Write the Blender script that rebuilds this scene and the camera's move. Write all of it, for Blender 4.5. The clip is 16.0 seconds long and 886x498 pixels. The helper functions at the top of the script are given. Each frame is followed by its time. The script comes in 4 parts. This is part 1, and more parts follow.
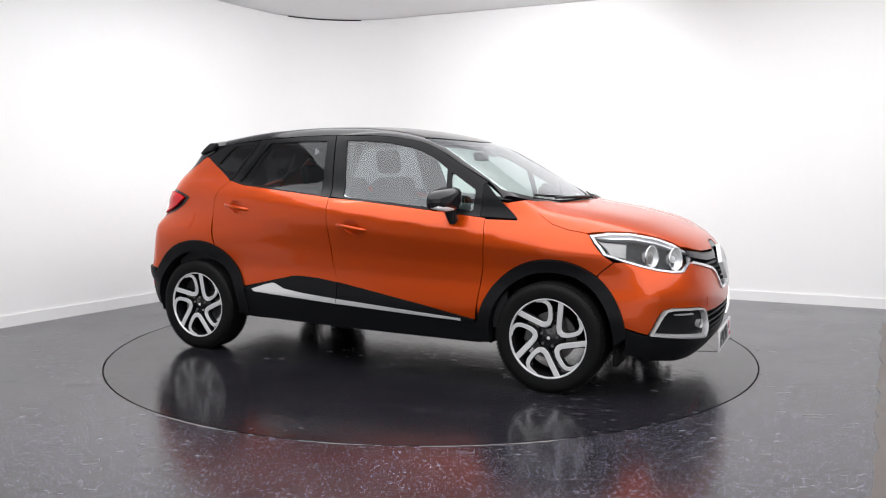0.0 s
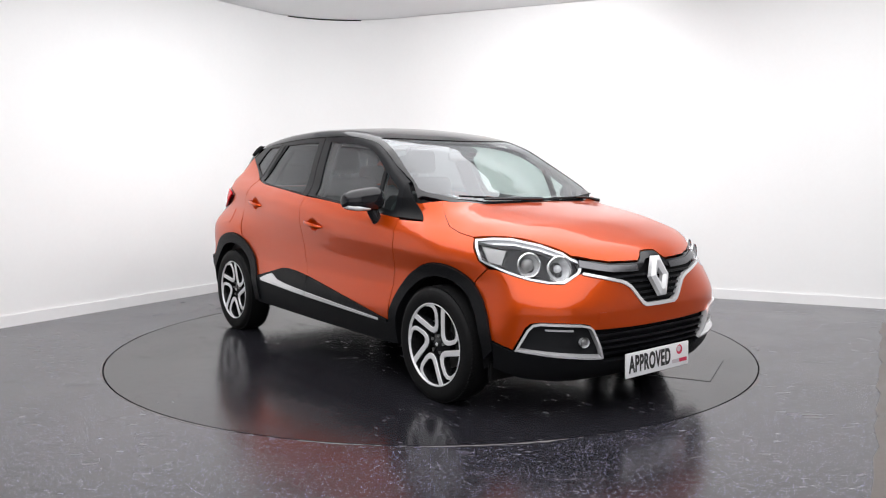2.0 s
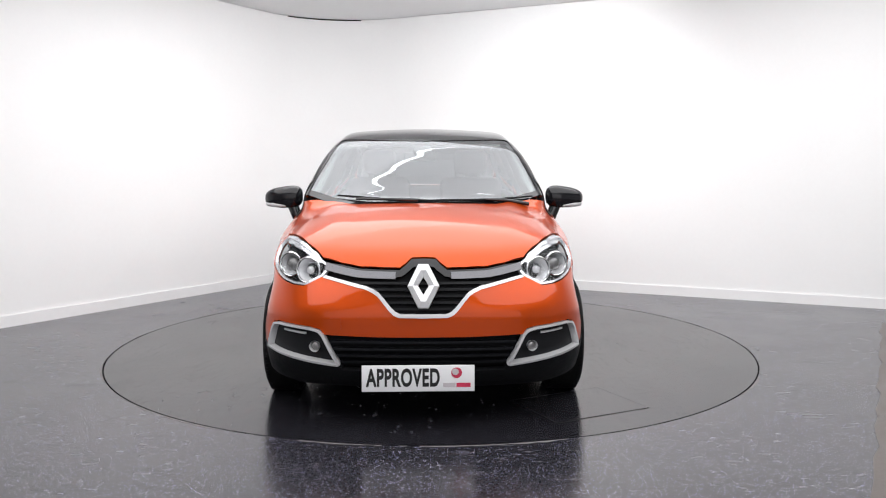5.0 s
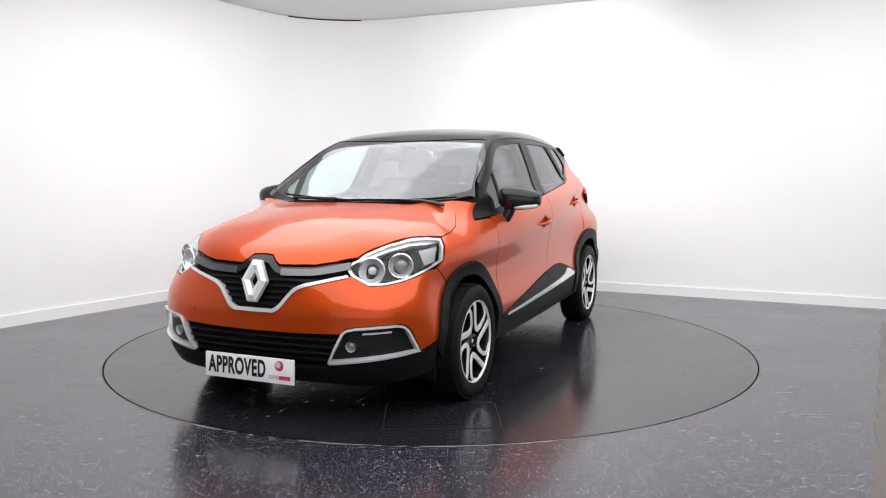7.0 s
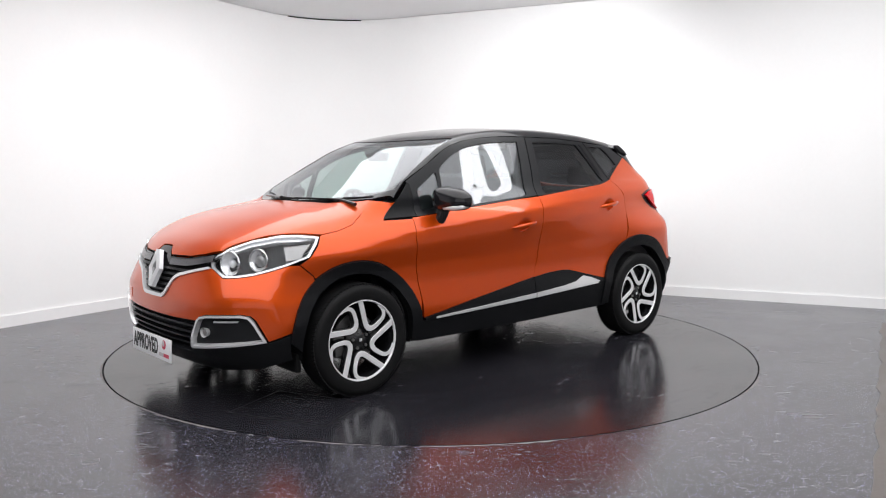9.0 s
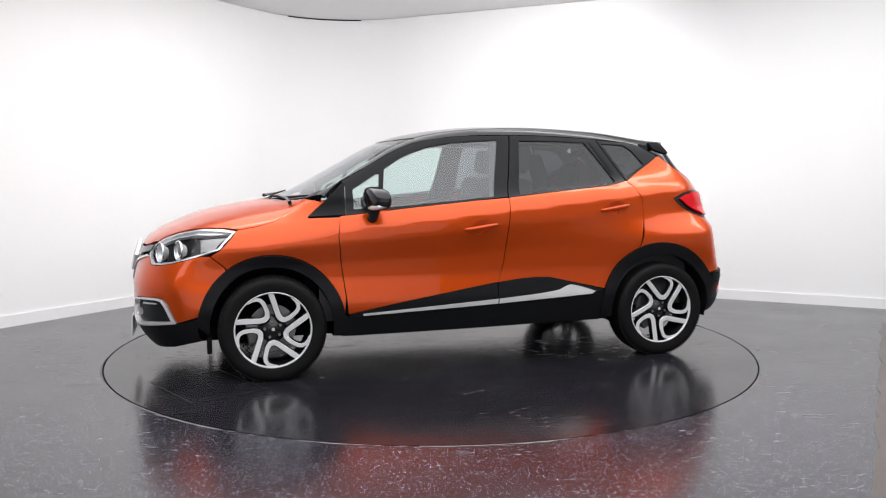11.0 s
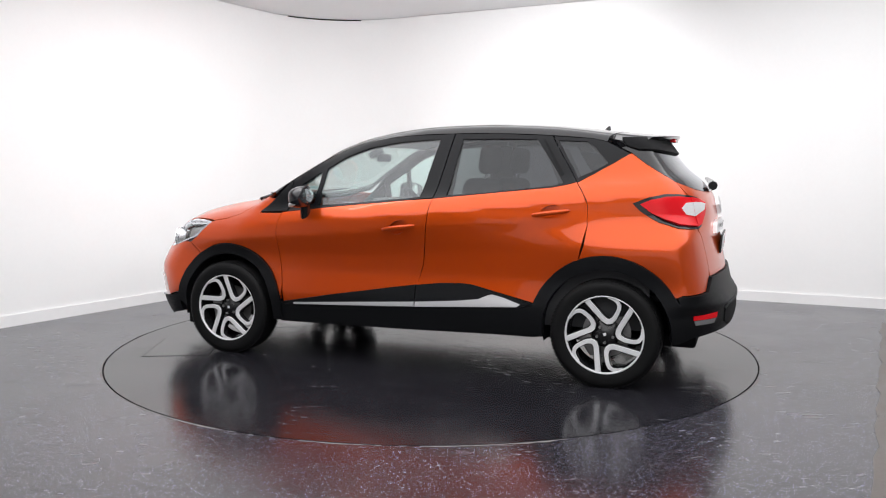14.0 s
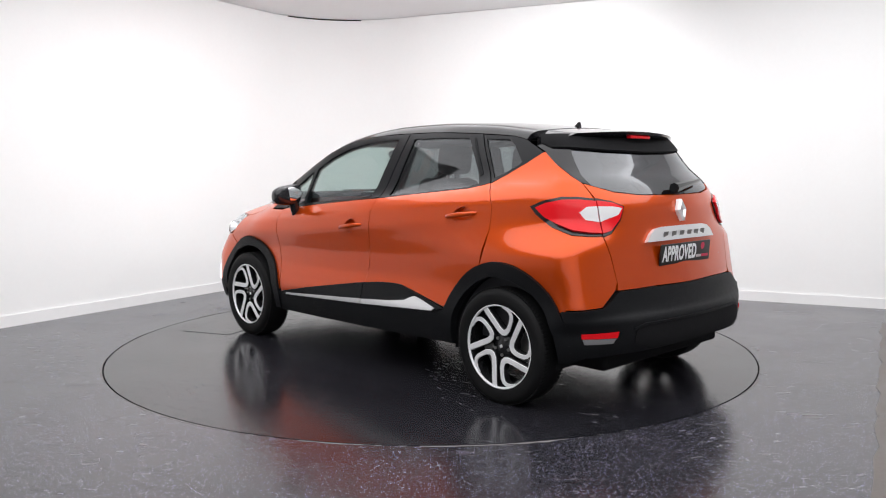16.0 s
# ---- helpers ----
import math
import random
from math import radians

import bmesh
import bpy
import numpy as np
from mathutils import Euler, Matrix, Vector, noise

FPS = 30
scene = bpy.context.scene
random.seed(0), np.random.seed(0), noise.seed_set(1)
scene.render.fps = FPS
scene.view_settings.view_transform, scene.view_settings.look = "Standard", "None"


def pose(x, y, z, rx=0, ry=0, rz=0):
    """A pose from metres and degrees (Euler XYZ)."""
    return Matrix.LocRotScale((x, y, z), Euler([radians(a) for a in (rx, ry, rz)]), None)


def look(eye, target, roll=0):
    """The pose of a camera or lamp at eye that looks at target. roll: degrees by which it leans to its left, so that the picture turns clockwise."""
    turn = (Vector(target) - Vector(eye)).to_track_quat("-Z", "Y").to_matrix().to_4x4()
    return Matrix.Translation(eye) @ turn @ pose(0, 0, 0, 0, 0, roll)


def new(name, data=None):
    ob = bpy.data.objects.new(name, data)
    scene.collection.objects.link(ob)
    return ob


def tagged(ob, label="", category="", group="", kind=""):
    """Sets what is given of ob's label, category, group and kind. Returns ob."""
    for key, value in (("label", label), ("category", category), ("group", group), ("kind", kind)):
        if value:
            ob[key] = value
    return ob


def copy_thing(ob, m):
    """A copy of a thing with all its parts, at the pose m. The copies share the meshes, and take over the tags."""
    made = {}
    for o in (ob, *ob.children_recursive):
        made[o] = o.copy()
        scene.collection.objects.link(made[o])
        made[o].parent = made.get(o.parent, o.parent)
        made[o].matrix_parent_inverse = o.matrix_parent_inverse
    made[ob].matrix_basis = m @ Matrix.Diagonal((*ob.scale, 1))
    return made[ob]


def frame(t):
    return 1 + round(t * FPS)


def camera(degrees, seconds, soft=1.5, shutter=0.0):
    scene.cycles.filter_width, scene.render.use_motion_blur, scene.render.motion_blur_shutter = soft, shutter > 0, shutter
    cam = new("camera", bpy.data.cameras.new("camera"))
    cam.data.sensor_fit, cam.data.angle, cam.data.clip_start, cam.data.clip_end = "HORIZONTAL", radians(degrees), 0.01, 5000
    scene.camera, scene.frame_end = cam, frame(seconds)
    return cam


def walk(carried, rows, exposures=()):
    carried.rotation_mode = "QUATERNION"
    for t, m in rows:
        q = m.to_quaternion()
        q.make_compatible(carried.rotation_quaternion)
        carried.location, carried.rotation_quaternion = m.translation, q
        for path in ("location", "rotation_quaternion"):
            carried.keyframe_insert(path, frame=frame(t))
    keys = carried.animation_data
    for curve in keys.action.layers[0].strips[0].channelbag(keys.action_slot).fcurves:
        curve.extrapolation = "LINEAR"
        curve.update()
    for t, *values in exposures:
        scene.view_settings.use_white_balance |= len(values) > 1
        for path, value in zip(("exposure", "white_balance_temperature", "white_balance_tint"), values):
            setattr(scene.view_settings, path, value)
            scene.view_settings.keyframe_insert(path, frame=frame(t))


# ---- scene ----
cam = camera(57.83, 16.0, soft=1.1)
walk(cam, [(0, pose(0, -5.847, 1.264, 84.417, 0.013, -0.762)), (16, pose(0, -5.847, 1.264, 84.417, 0.013, -0.762))], [(0, 0.0), (16, 0.0)])

# ---- light ----
world = bpy.data.worlds.new("studio_world")
scene.world = world
world.use_nodes = True
world.node_tree.nodes["Background"].inputs[0].default_value = (0.9, 0.92, 1.0, 1)
world.node_tree.nodes["Background"].inputs[1].default_value = 0.05


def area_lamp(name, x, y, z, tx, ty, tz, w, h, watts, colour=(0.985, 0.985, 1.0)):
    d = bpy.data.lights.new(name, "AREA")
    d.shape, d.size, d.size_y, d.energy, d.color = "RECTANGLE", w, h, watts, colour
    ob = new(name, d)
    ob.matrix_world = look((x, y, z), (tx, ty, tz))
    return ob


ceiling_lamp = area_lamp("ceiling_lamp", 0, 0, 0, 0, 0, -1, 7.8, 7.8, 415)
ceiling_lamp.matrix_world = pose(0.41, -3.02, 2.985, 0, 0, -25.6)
area_lamp("wall_washer", 0.0, 0.4, 2.74, -1.8, 3.6, 0.3, 4.2, 0.5, 52)
area_lamp("wall_washer", 2.6, -0.3, 2.74, 3.1, 3.0, 0.2, 4.2, 0.5, 43)
# added fill panel, unseen behind the camera, lifts the car's near side
area_lamp("front_fill", -0.2, -8.6, 1.6, -0.2, 0.0, 1.0, 10.0, 2.4, 45)

# ---- materials ----
def material(name, colour, rough=0.5, metal=0.0, bump=0.0, scale=40.0, vary=0.0, **more):
    m = bpy.data.materials.new(name)
    m.use_nodes = True
    nt = m.node_tree
    b = nt.nodes["Principled BSDF"]
    b.inputs["Base Color"].default_value = (*colour, 1)
    b.inputs["Roughness"].default_value = rough
    b.inputs["Metallic"].default_value = metal
    for k, v in more.items():
        b.inputs[k.replace("_", " ")].default_value = v
    if bump or vary:
        co = nt.nodes.new("ShaderNodeTexCoord")
        n1 = nt.nodes.new("ShaderNodeTexNoise")
        n1.inputs["Scale"].default_value, n1.inputs["Detail"].default_value = scale, 4
        nt.links.new(co.outputs["Object"], n1.inputs["Vector"])
        if bump:
            bm = nt.nodes.new("ShaderNodeBump")
            bm.inputs["Strength"].default_value, bm.inputs["Distance"].default_value = bump, 0.004
            nt.links.new(n1.outputs[0], bm.inputs["Height"])
            nt.links.new(bm.outputs[0], b.inputs["Normal"])
        if vary:
            n2 = nt.nodes.new("ShaderNodeTexNoise")
            n2.inputs["Scale"].default_value, n2.inputs["Detail"].default_value = scale / 12, 3
            nt.links.new(co.outputs["Object"], n2.inputs["Vector"])
            add = nt.nodes.new("ShaderNodeMath")
            nt.links.new(n1.outputs[0], add.inputs[0])
            nt.links.new(n2.outputs[0], add.inputs[1])
            mr = nt.nodes.new("ShaderNodeMapRange")
            mr.inputs[1].default_value, mr.inputs[2].default_value = 0.6, 1.4
            mr.inputs[3].default_value, mr.inputs[4].default_value = 1 - vary, 1 + vary
            nt.links.new(add.outputs[0], mr.inputs[0])
            mix = nt.nodes.new("ShaderNodeVectorMath")
            mix.operation = "SCALE"
            mix.inputs[0].default_value = colour
            nt.links.new(mr.outputs[0], mix.inputs["Scale"])
            nt.links.new(mix.outputs[0], b.inputs["Base Color"])
            r2 = nt.nodes.new("ShaderNodeMapRange")
            r2.inputs[1].default_value, r2.inputs[2].default_value = 0.6, 1.4
            r2.inputs[3].default_value, r2.inputs[4].default_value = max(0, rough - 0.08), rough + 0.08
            nt.links.new(add.outputs[0], r2.inputs[0])
            nt.links.new(r2.outputs[0], b.inputs["Roughness"])
    return m


def tinted_glass(name, colour, mirror=0.07, grazing=0.95):
    """Thin glass: light passes straight on, tinted, with a clear reflection on top."""
    m = bpy.data.materials.new(name)
    m.use_nodes = True
    nt = m.node_tree
    nt.nodes.remove(nt.nodes["Principled BSDF"])
    t, g, mix = nt.nodes.new("ShaderNodeBsdfTransparent"), nt.nodes.new("ShaderNodeBsdfGlossy"), nt.nodes.new("ShaderNodeMixShader")
    lw = nt.nodes.new("ShaderNodeLayerWeight")
    lw.inputs[0].default_value = 0.5
    pw = nt.nodes.new("ShaderNodeMath")
    pw.operation = "POWER"
    pw.inputs[1].default_value = 4.5
    nt.links.new(lw.outputs["Facing"], pw.inputs[0])
    fr = nt.nodes.new("ShaderNodeMapRange")
    fr.inputs[3].default_value, fr.inputs[4].default_value = mirror, grazing
    nt.links.new(pw.outputs[0], fr.inputs[0])
    t.inputs[0].default_value = (*colour, 1)
    g.inputs["Roughness"].default_value = 0.01
    g.inputs[0].default_value = (0.95, 0.97, 1, 1)
    for a, b in ((fr.outputs[0], mix.inputs[0]), (t.outputs[0], mix.inputs[1]), (g.outputs[0], mix.inputs[2]),
                 (mix.outputs[0], nt.nodes["Material Output"].inputs[0])):
        nt.links.new(a, b)
    return m


ORANGE = material("orange_metallic_paint", (0.58, 0.065, 0.002), 0.34, 0.6, Specular_IOR_Level=0.1, Coat_Weight=0.75, Coat_Roughness=0.03)
BLACK_PAINT = material("black_roof_paint", (0.010, 0.010, 0.012), 0.10, 0.0)
PILLAR = material("satin_black_film", (0.007, 0.0074, 0.009), 0.28, Specular_IOR_Level=0.2)
GLOSS_BLACK = material("gloss_black_plastic", (0.012, 0.012, 0.013), 0.12)
CLADDING = material("grained_black_plastic", (0.006, 0.0064, 0.0075), 0.45, bump=0.25, scale=500, vary=0.15, Specular_IOR_Level=0.14)
DARK = material("dark_underbody", (0.007, 0.007, 0.008), 0.8, bump=0.3, scale=60, vary=0.3, Specular_IOR_Level=0.15)
RUBBER = material("tyre_rubber", (0.006, 0.006, 0.0064), 0.6, bump=0.2, scale=300, vary=0.25, Specular_IOR_Level=0.16)
CHROME = material("chrome", (0.88, 0.88, 0.88), 0.06, 1.0)
BRIGHT = material("bright_trim", (0.82, 0.82, 0.83), 0.2, 0.45)
LAMP_SILVER = material("lamp_silver", (0.72, 0.725, 0.74), 0.2, 0.7)
LAMP_DARK = material("dark_lamp_housing", (0.012, 0.0125, 0.014), 0.4, Specular_IOR_Level=0.15)
DARK_CHROME = material("dark_chrome", (0.16, 0.16, 0.17), 0.22, 0.8)
WORN = material("worn_vinyl_edge", (0.16, 0.15, 0.15), 0.6, bump=0.3, scale=80, vary=0.5)
SATIN = material("satin_silver", (0.75, 0.75, 0.76), 0.3, 0.4)
ALLOY = material("machined_alloy", (0.78, 0.78, 0.79), 0.35, 0.25, bump=0.05, scale=200)
RIM_BLACK = material("black_alloy", (0.010, 0.010, 0.011), 0.25)
STEEL = material("brake_steel", (0.30, 0.295, 0.29), 0.4, 0.9, vary=0.2, scale=50)
GLASS = tinted_glass("green_tinted_glass", (0.70, 0.82, 0.79), 0.11)
SCREEN = tinted_glass("windscreen_glass", (0.70, 0.79, 0.76), 0.15)
PRIVACY = tinted_glass("privacy_glass", (0.17, 0.18, 0.19), 0.05)
REAR_DARK = tinted_glass("dark_rear_glass", (0.06, 0.063, 0.07), 0.12)
CLEAR = tinted_glass("lamp_lens", (0.95, 0.96, 0.97), 0.025, 0.35)
RED_LENS = material("red_lens", (0.70, 0.006, 0.012), 0.2, Specular_IOR_Level=0.35)
WHITE_LENS = material("white_lens", (0.72, 0.72, 0.73), 0.15)
SMOKED = material("smoked_lens", (0.16, 0.16, 0.165), 0.15)
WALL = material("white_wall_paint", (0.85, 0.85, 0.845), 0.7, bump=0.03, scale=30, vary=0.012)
# grey for the unseen walls, keeps white reflections off the car's flanks
DIM_WALL = material("dimmed_unseen_wall", (0.55, 0.55, 0.56), 0.7, bump=0.03, scale=30, vary=0.05)
CEIL = material("white_ceiling_paint", (0.86, 0.86, 0.87), 0.8, bump=0.03, scale=25, vary=0.012)
SKIRT = material("white_gloss_trim", (0.84, 0.84, 0.84), 0.35, vary=0.02, scale=20)
FABRIC = material("dark_seat_fabric", (0.05, 0.05, 0.055), 0.9, bump=0.4, scale=400, vary=0.2)
PANEL = material("dark_dash_plastic", (0.035, 0.035, 0.038), 0.6, bump=0.2, scale=300, vary=0.1)
LINER = material("grey_headliner", (0.42, 0.42, 0.41), 0.9, bump=0.2, scale=300, vary=0.08)
PLATE = material("white_plate", (0.82, 0.82, 0.83), 0.3)
INK = material("black_ink", (0.01, 0.01, 0.01), 0.4)
PLATE_RED = material("red_print", (0.55, 0.03, 0.08), 0.4)
PLATE_GREY = material("pale_grey_print", (0.55, 0.5, 0.52), 0.4)
BARE = material("worn_brown_floor", (0.085, 0.07, 0.062), 0.35, bump=0.2, scale=60, vary=0.35)

# ---- building helpers ----
from mathutils import geometry


def mesh_object(name, verts, faces, mat, parent=None, smooth=True, label="", normals=None):
    me = bpy.data.meshes.new(name)
    me.from_pydata([tuple(v) for v in verts], [], [tuple(f) for f in faces])
    me.materials.append(mat)
    if smooth:
        me.polygons.foreach_set("use_smooth", [True] * len(me.polygons))
    if normals is not None:
        me.normals_split_custom_set_from_vertices([tuple(n) for n in normals])
    ob = new(name, me)
    ob.parent = parent
    if label:
        ob["label"] = label
    return ob


def part(name, bm, mat, parent, label="", smooth=True):
    me = bpy.data.meshes.new(name)
    bmesh.ops.recalc_face_normals(bm, faces=bm.faces)
    bm.to_mesh(me)
    bm.free()
    me.materials.append(mat)
    if smooth:
        me.polygons.foreach_set("use_smooth", [True] * len(me.polygons))
        me.set_sharp_from_angle(angle=radians(35))
    ob = new(name, me)
    ob.parent = parent
    if label:
        ob["label"] = label
    return ob


def box(bm, x0, x1, y0, y1, z0, z1, m=None, bevel=0.0):
    r = bmesh.ops.create_cube(bm, size=1, matrix=(m or Matrix()) @ Matrix.Translation(((x0 + x1) / 2, (y0 + y1) / 2, (z0 + z1) / 2)) @ Matrix.Diagonal((x1 - x0, y1 - y0, z1 - z0, 1)))
    if bevel:
        bmesh.ops.bevel(bm, geom=list({e for v in r["verts"] for e in v.link_edges}), offset=bevel, segments=3, profile=0.5, affect="EDGES")


def rounded(points, r=0.02, n=4):
    """A closed outline with its corners rounded off."""
    out, k = [], len(points)
    for i in range(k):
        a, b, c = (np.array(points[j % k][:2], float) for j in (i - 1, i, i + 1))
        rr = points[i][2] if len(points[i]) > 2 else r
        u, v = a - b, c - b
        lu, lv = np.linalg.norm(u), np.linalg.norm(v)
        d = min(rr, 0.45 * lu, 0.45 * lv)
        if d < 1e-4:
            out.append(b)
            continue
        p, q = b + u / lu * d, b + v / lv * d
        for s in np.linspace(0, 1, n + 1):
            out.append((1 - s) ** 2 * p + 2 * s * (1 - s) * b + s * s * q)
    return np.array(out)


def resample(line, step):
    """The closed outline with points at most a step apart."""
    out = []
    for a, b in zip(line, np.roll(line, -1, 0)):
        n = max(1, int(np.ceil(np.linalg.norm(b - a) / step)))
        out += [a + (b - a) * i / n for i in range(n)]
    return np.array(out)

def shrink(line, d, turn=1.0):
    """The outline moved inwards by d."""
    q = np.array(line, float) / [turn, 1]
    a, b = np.roll(q, 1, 0), np.roll(q, -1, 0)
    area = (q[:, 0] * b[:, 1] - b[:, 0] * q[:, 1]).sum()
    out = []
    for i in range(len(q)):
        e1, e2 = q[i] - a[i], b[i] - q[i]
        n1, n2 = np.array([-e1[1], e1[0]]), np.array([-e2[1], e2[0]])
        n1, n2 = n1 / (np.linalg.norm(n1) + 1e-9), n2 / (np.linalg.norm(n2) + 1e-9)
        k = 1 / max(0.45, np.linalg.norm(n1 + n2) / 2)
        m = (n1 + n2) / (np.linalg.norm(n1 + n2) + 1e-9) * k
        out.append(q[i] + m * d * (1 if area > 0 else -1))
    return np.array(out) * [turn, 1]


def tube(bm, points, r, n=8, close=False):
    rings = []
    k = len(points)
    for i, p in enumerate(points):
        a, b = Vector(points[i - 1] if (i or close) else p), Vector(points[(i + 1) % k] if (i < k - 1 or close) else p)
        d = (b - a).normalized()
        q = d.to_track_quat("Z", "Y").to_matrix()
        rr = r[i] if isinstance(r, (list, tuple)) else r
        rings.append([bm.verts.new(Vector(p) + q @ Vector((rr * math.cos(2 * math.pi * j / n), rr * math.sin(2 * math.pi * j / n), 0))) for j in range(n)])
    for p, q in zip(rings, rings[1:] + ([rings[0]] if close else [])):
        for j in range(n):
            bm.faces.new((p[j], p[(j + 1) % n], q[(j + 1) % n], q[j]))
    if not close:
        bm.faces.new(rings[0]), bm.faces.new(rings[-1])



# ---- body form ----
def spline(xs, ys):
    """A smooth curve through the given knots, without overshoot."""
    xs, ys = np.array(xs, float), np.array(ys, float)
    d = np.diff(ys) / np.diff(xs)
    m = np.concatenate([[d[0]], np.where(d[1:] * d[:-1] > 0, 2 * d[1:] * d[:-1] / (d[1:] + d[:-1] + 1e-12), 0), [d[-1]]])

    def at(x):
        x = np.clip(np.asarray(x, float), xs[0], xs[-1])
        i = np.clip(np.searchsorted(xs, x) - 1, 0, len(xs) - 2)
        h = xs[i + 1] - xs[i]
        s = (x - xs[i]) / h
        return ((1 + 2 * s) * (1 - s) ** 2 * ys[i] + s * (1 - s) ** 2 * h * m[i]
                + s * s * (3 - 2 * s) * ys[i + 1] + s * s * (s - 1) * h * m[i + 1])
    return at


def ease(a, b, v):
    s = np.clip((v - a) / (b - a), 0, 1)
    return s * s * (3 - 2 * s)


TOP = spline([-2.1, -1.6, -1.35, -0.84, -0.45, -0.15, 0.1, 0.34, 0.52, 0.68, 0.86, 1.05, 1.2, 1.29, 1.46, 1.72, 1.93, 2.04, 2.12],
             [1.41, 1.484, 1.512, 1.564, 1.579, 1.573, 1.550, 1.508, 1.449, 1.366, 1.266, 1.162, 1.093, 1.076, 1.048, 0.991, 0.910, 0.857, 0.805])
GIRTH = spline([0.15, 0.25, 0.35, 0.44, 0.53, 0.62, 0.70, 0.78, 0.86, 0.93, 1.0, 1.04, 1.09, 1.2, 1.35, 1.47, 1.60],
               [0.82, 0.845, 0.866, 0.876, 0.862, 0.848, 0.850, 0.864, 0.878, 0.873, 0.836, 0.794, 0.758, 0.712, 0.645, 0.585, 0.51])
NOSE = spline([0.12, 0.2, 0.3, 0.4, 0.55, 0.65, 0.75, 0.84, 1.0], [1.95, 2.04, 2.11, 2.14, 2.14, 2.125, 2.10, 2.06, 1.92])
TAIL = spline([0.15, 0.24, 0.31, 0.40, 0.50, 0.54, 0.8, 0.95, 1.06, 1.12, 1.2, 1.28, 1.45, 1.6],
              [-1.77, -1.86, -1.955, -1.985, -1.985, -1.96, -1.905, -1.878, -1.86, -1.838, -1.775, -1.68, -1.55, -1.45])


def form(x, y, z):
    """Below zero inside the car's outer skin, above zero outside it; x ahead, y to the left, z up."""
    a = np.abs(y)
    up = ease(0.55, 0.95, z)
    zr = z - up * (0.05 - 0.09 * np.clip(x, -1.7, 1.6))
    taper = np.where(x > 0.3, (0.018 + 0.037 * up) * (x - 0.3) ** 2, (0.006 + 0.048 * ease(0.80, 1.04, z)) * np.abs(np.minimum(x, 0)) ** 1.6)
    taper = taper - 0.032 * ease(1.0, 1.12, z) * ease(0.15, 0.7, x) * ease(1.16, 0.98, x)
    swell = 0.038 * np.exp(-((x + 1.45) / 0.40) ** 2 - ((z - 0.77) / 0.18) ** 2) + 0.020 * np.exp(-((x - 1.27) / 0.30) ** 2 - ((z - 0.82) / 0.11) ** 2)
    side = a - (GIRTH(zr) - taper + swell)
    top = 0.86 * (z - (TOP(x + 0.04 * a ** 2 * ease(1.55, 1.1, x) * ease(0.1, 0.5, x)) - a ** 2 * (0.085 + 0.05 * ease(0.9, 1.4, x) + 0.05 * ease(-0.9, -1.6, x)) - 0.45 * a ** 8 * ease(0.9, 1.4, x)))
    head = x - (NOSE(z) - (0.13 + 0.22 * ease(0.55, 0.85, z)) * a ** 2 - 0.75 * a ** 6)
    mid = ease(0.42, 0.58, z) * ease(1.02, 0.85, z)
    round_off = (0.12 + 0.06 * ease(0.7, 1.0, z)) * a ** 2 + (0.55 + 0.20 * ease(0.85, 1.02, z)) * a ** 6
    rear = 0.93 * (TAIL(z) + (1 - mid) * round_off + mid * (0.19 * a ** 2 + 0.30 * a ** 12) - x)
    parts = np.stack([side, top, head, rear, 0.17 - z])
    k = 0.02
    m = parts.max(0)
    return m + k * np.log(np.exp((parts - m) / k).sum(0))

OFF = np.array([-0.0934, -0.0543, 0.0])      # the car's middle, from the turntable's axis
REACH = {"side": 1.4, "top": 1.9, "nose": 1.6, "tail": 1.6, "nosew": 2.2, "tailw": 2.2}


ORIGIN = {"nose": 1.2, "tail": 1.2, "nosew": 0.6, "tailw": 0.5}


def place(kind, u, v, w):
    """A point at the depth w along the ray (u, v) of one of the ways to look at the skin."""
    if kind == "side":
        return u, w, v
    if kind == "top":
        return u, v, w
    a = np.radians(u)
    s = 1 if kind[0] == "n" else -1
    return s * (ORIGIN[kind] + w * np.cos(a)), w * np.sin(a), v


def skin(kind, uv, lift=0.0):
    """Where the outline's points lie on the skin, and the normals there."""
    uv = np.asarray(uv, float)
    u, v = uv[:, 0], uv[:, 1]
    start = 0.4 if kind == "top" else 0.02
    lo, hi = np.full(len(uv), start), np.full(len(uv), REACH[kind])
    for _ in range(32):
        mid = (lo + hi) / 2
        inside = form(*place(kind, u, v, mid)) < 0
        lo, hi = np.where(inside, mid, lo), np.where(inside, hi, mid)
    p = np.stack(place(kind, u, v, hi), 1)
    e = 0.004
    g = np.stack([form(*(p + e * d).T) - form(*(p - e * d).T) for d in np.eye(3)], 1)
    g /= np.linalg.norm(g, axis=1)[:, None]
    return p + lift * g, g


def inside_outline(line, q):
    x, y = q[:, 0], q[:, 1]
    hit = np.zeros(len(q), bool)
    for (x0, y0), (x1, y1) in zip(line, np.roll(line, -1, 0)):
        c = (y0 > y) != (y1 > y)
        hit ^= c & (x < (x1 - x0) * (y - y0) / (y1 - y0 + 1e-15) + x0)
    return hit


def clear_of(line, q, d):
    ok = np.ones(len(q), bool)
    for a, b in zip(line, np.roll(line, -1, 0)):
        ab = b - a
        s = np.clip(((q - a) @ ab) / (ab @ ab + 1e-15), 0, 1)
        ok &= np.linalg.norm(q - (a + s[:, None] * ab), axis=1) > d
    return ok


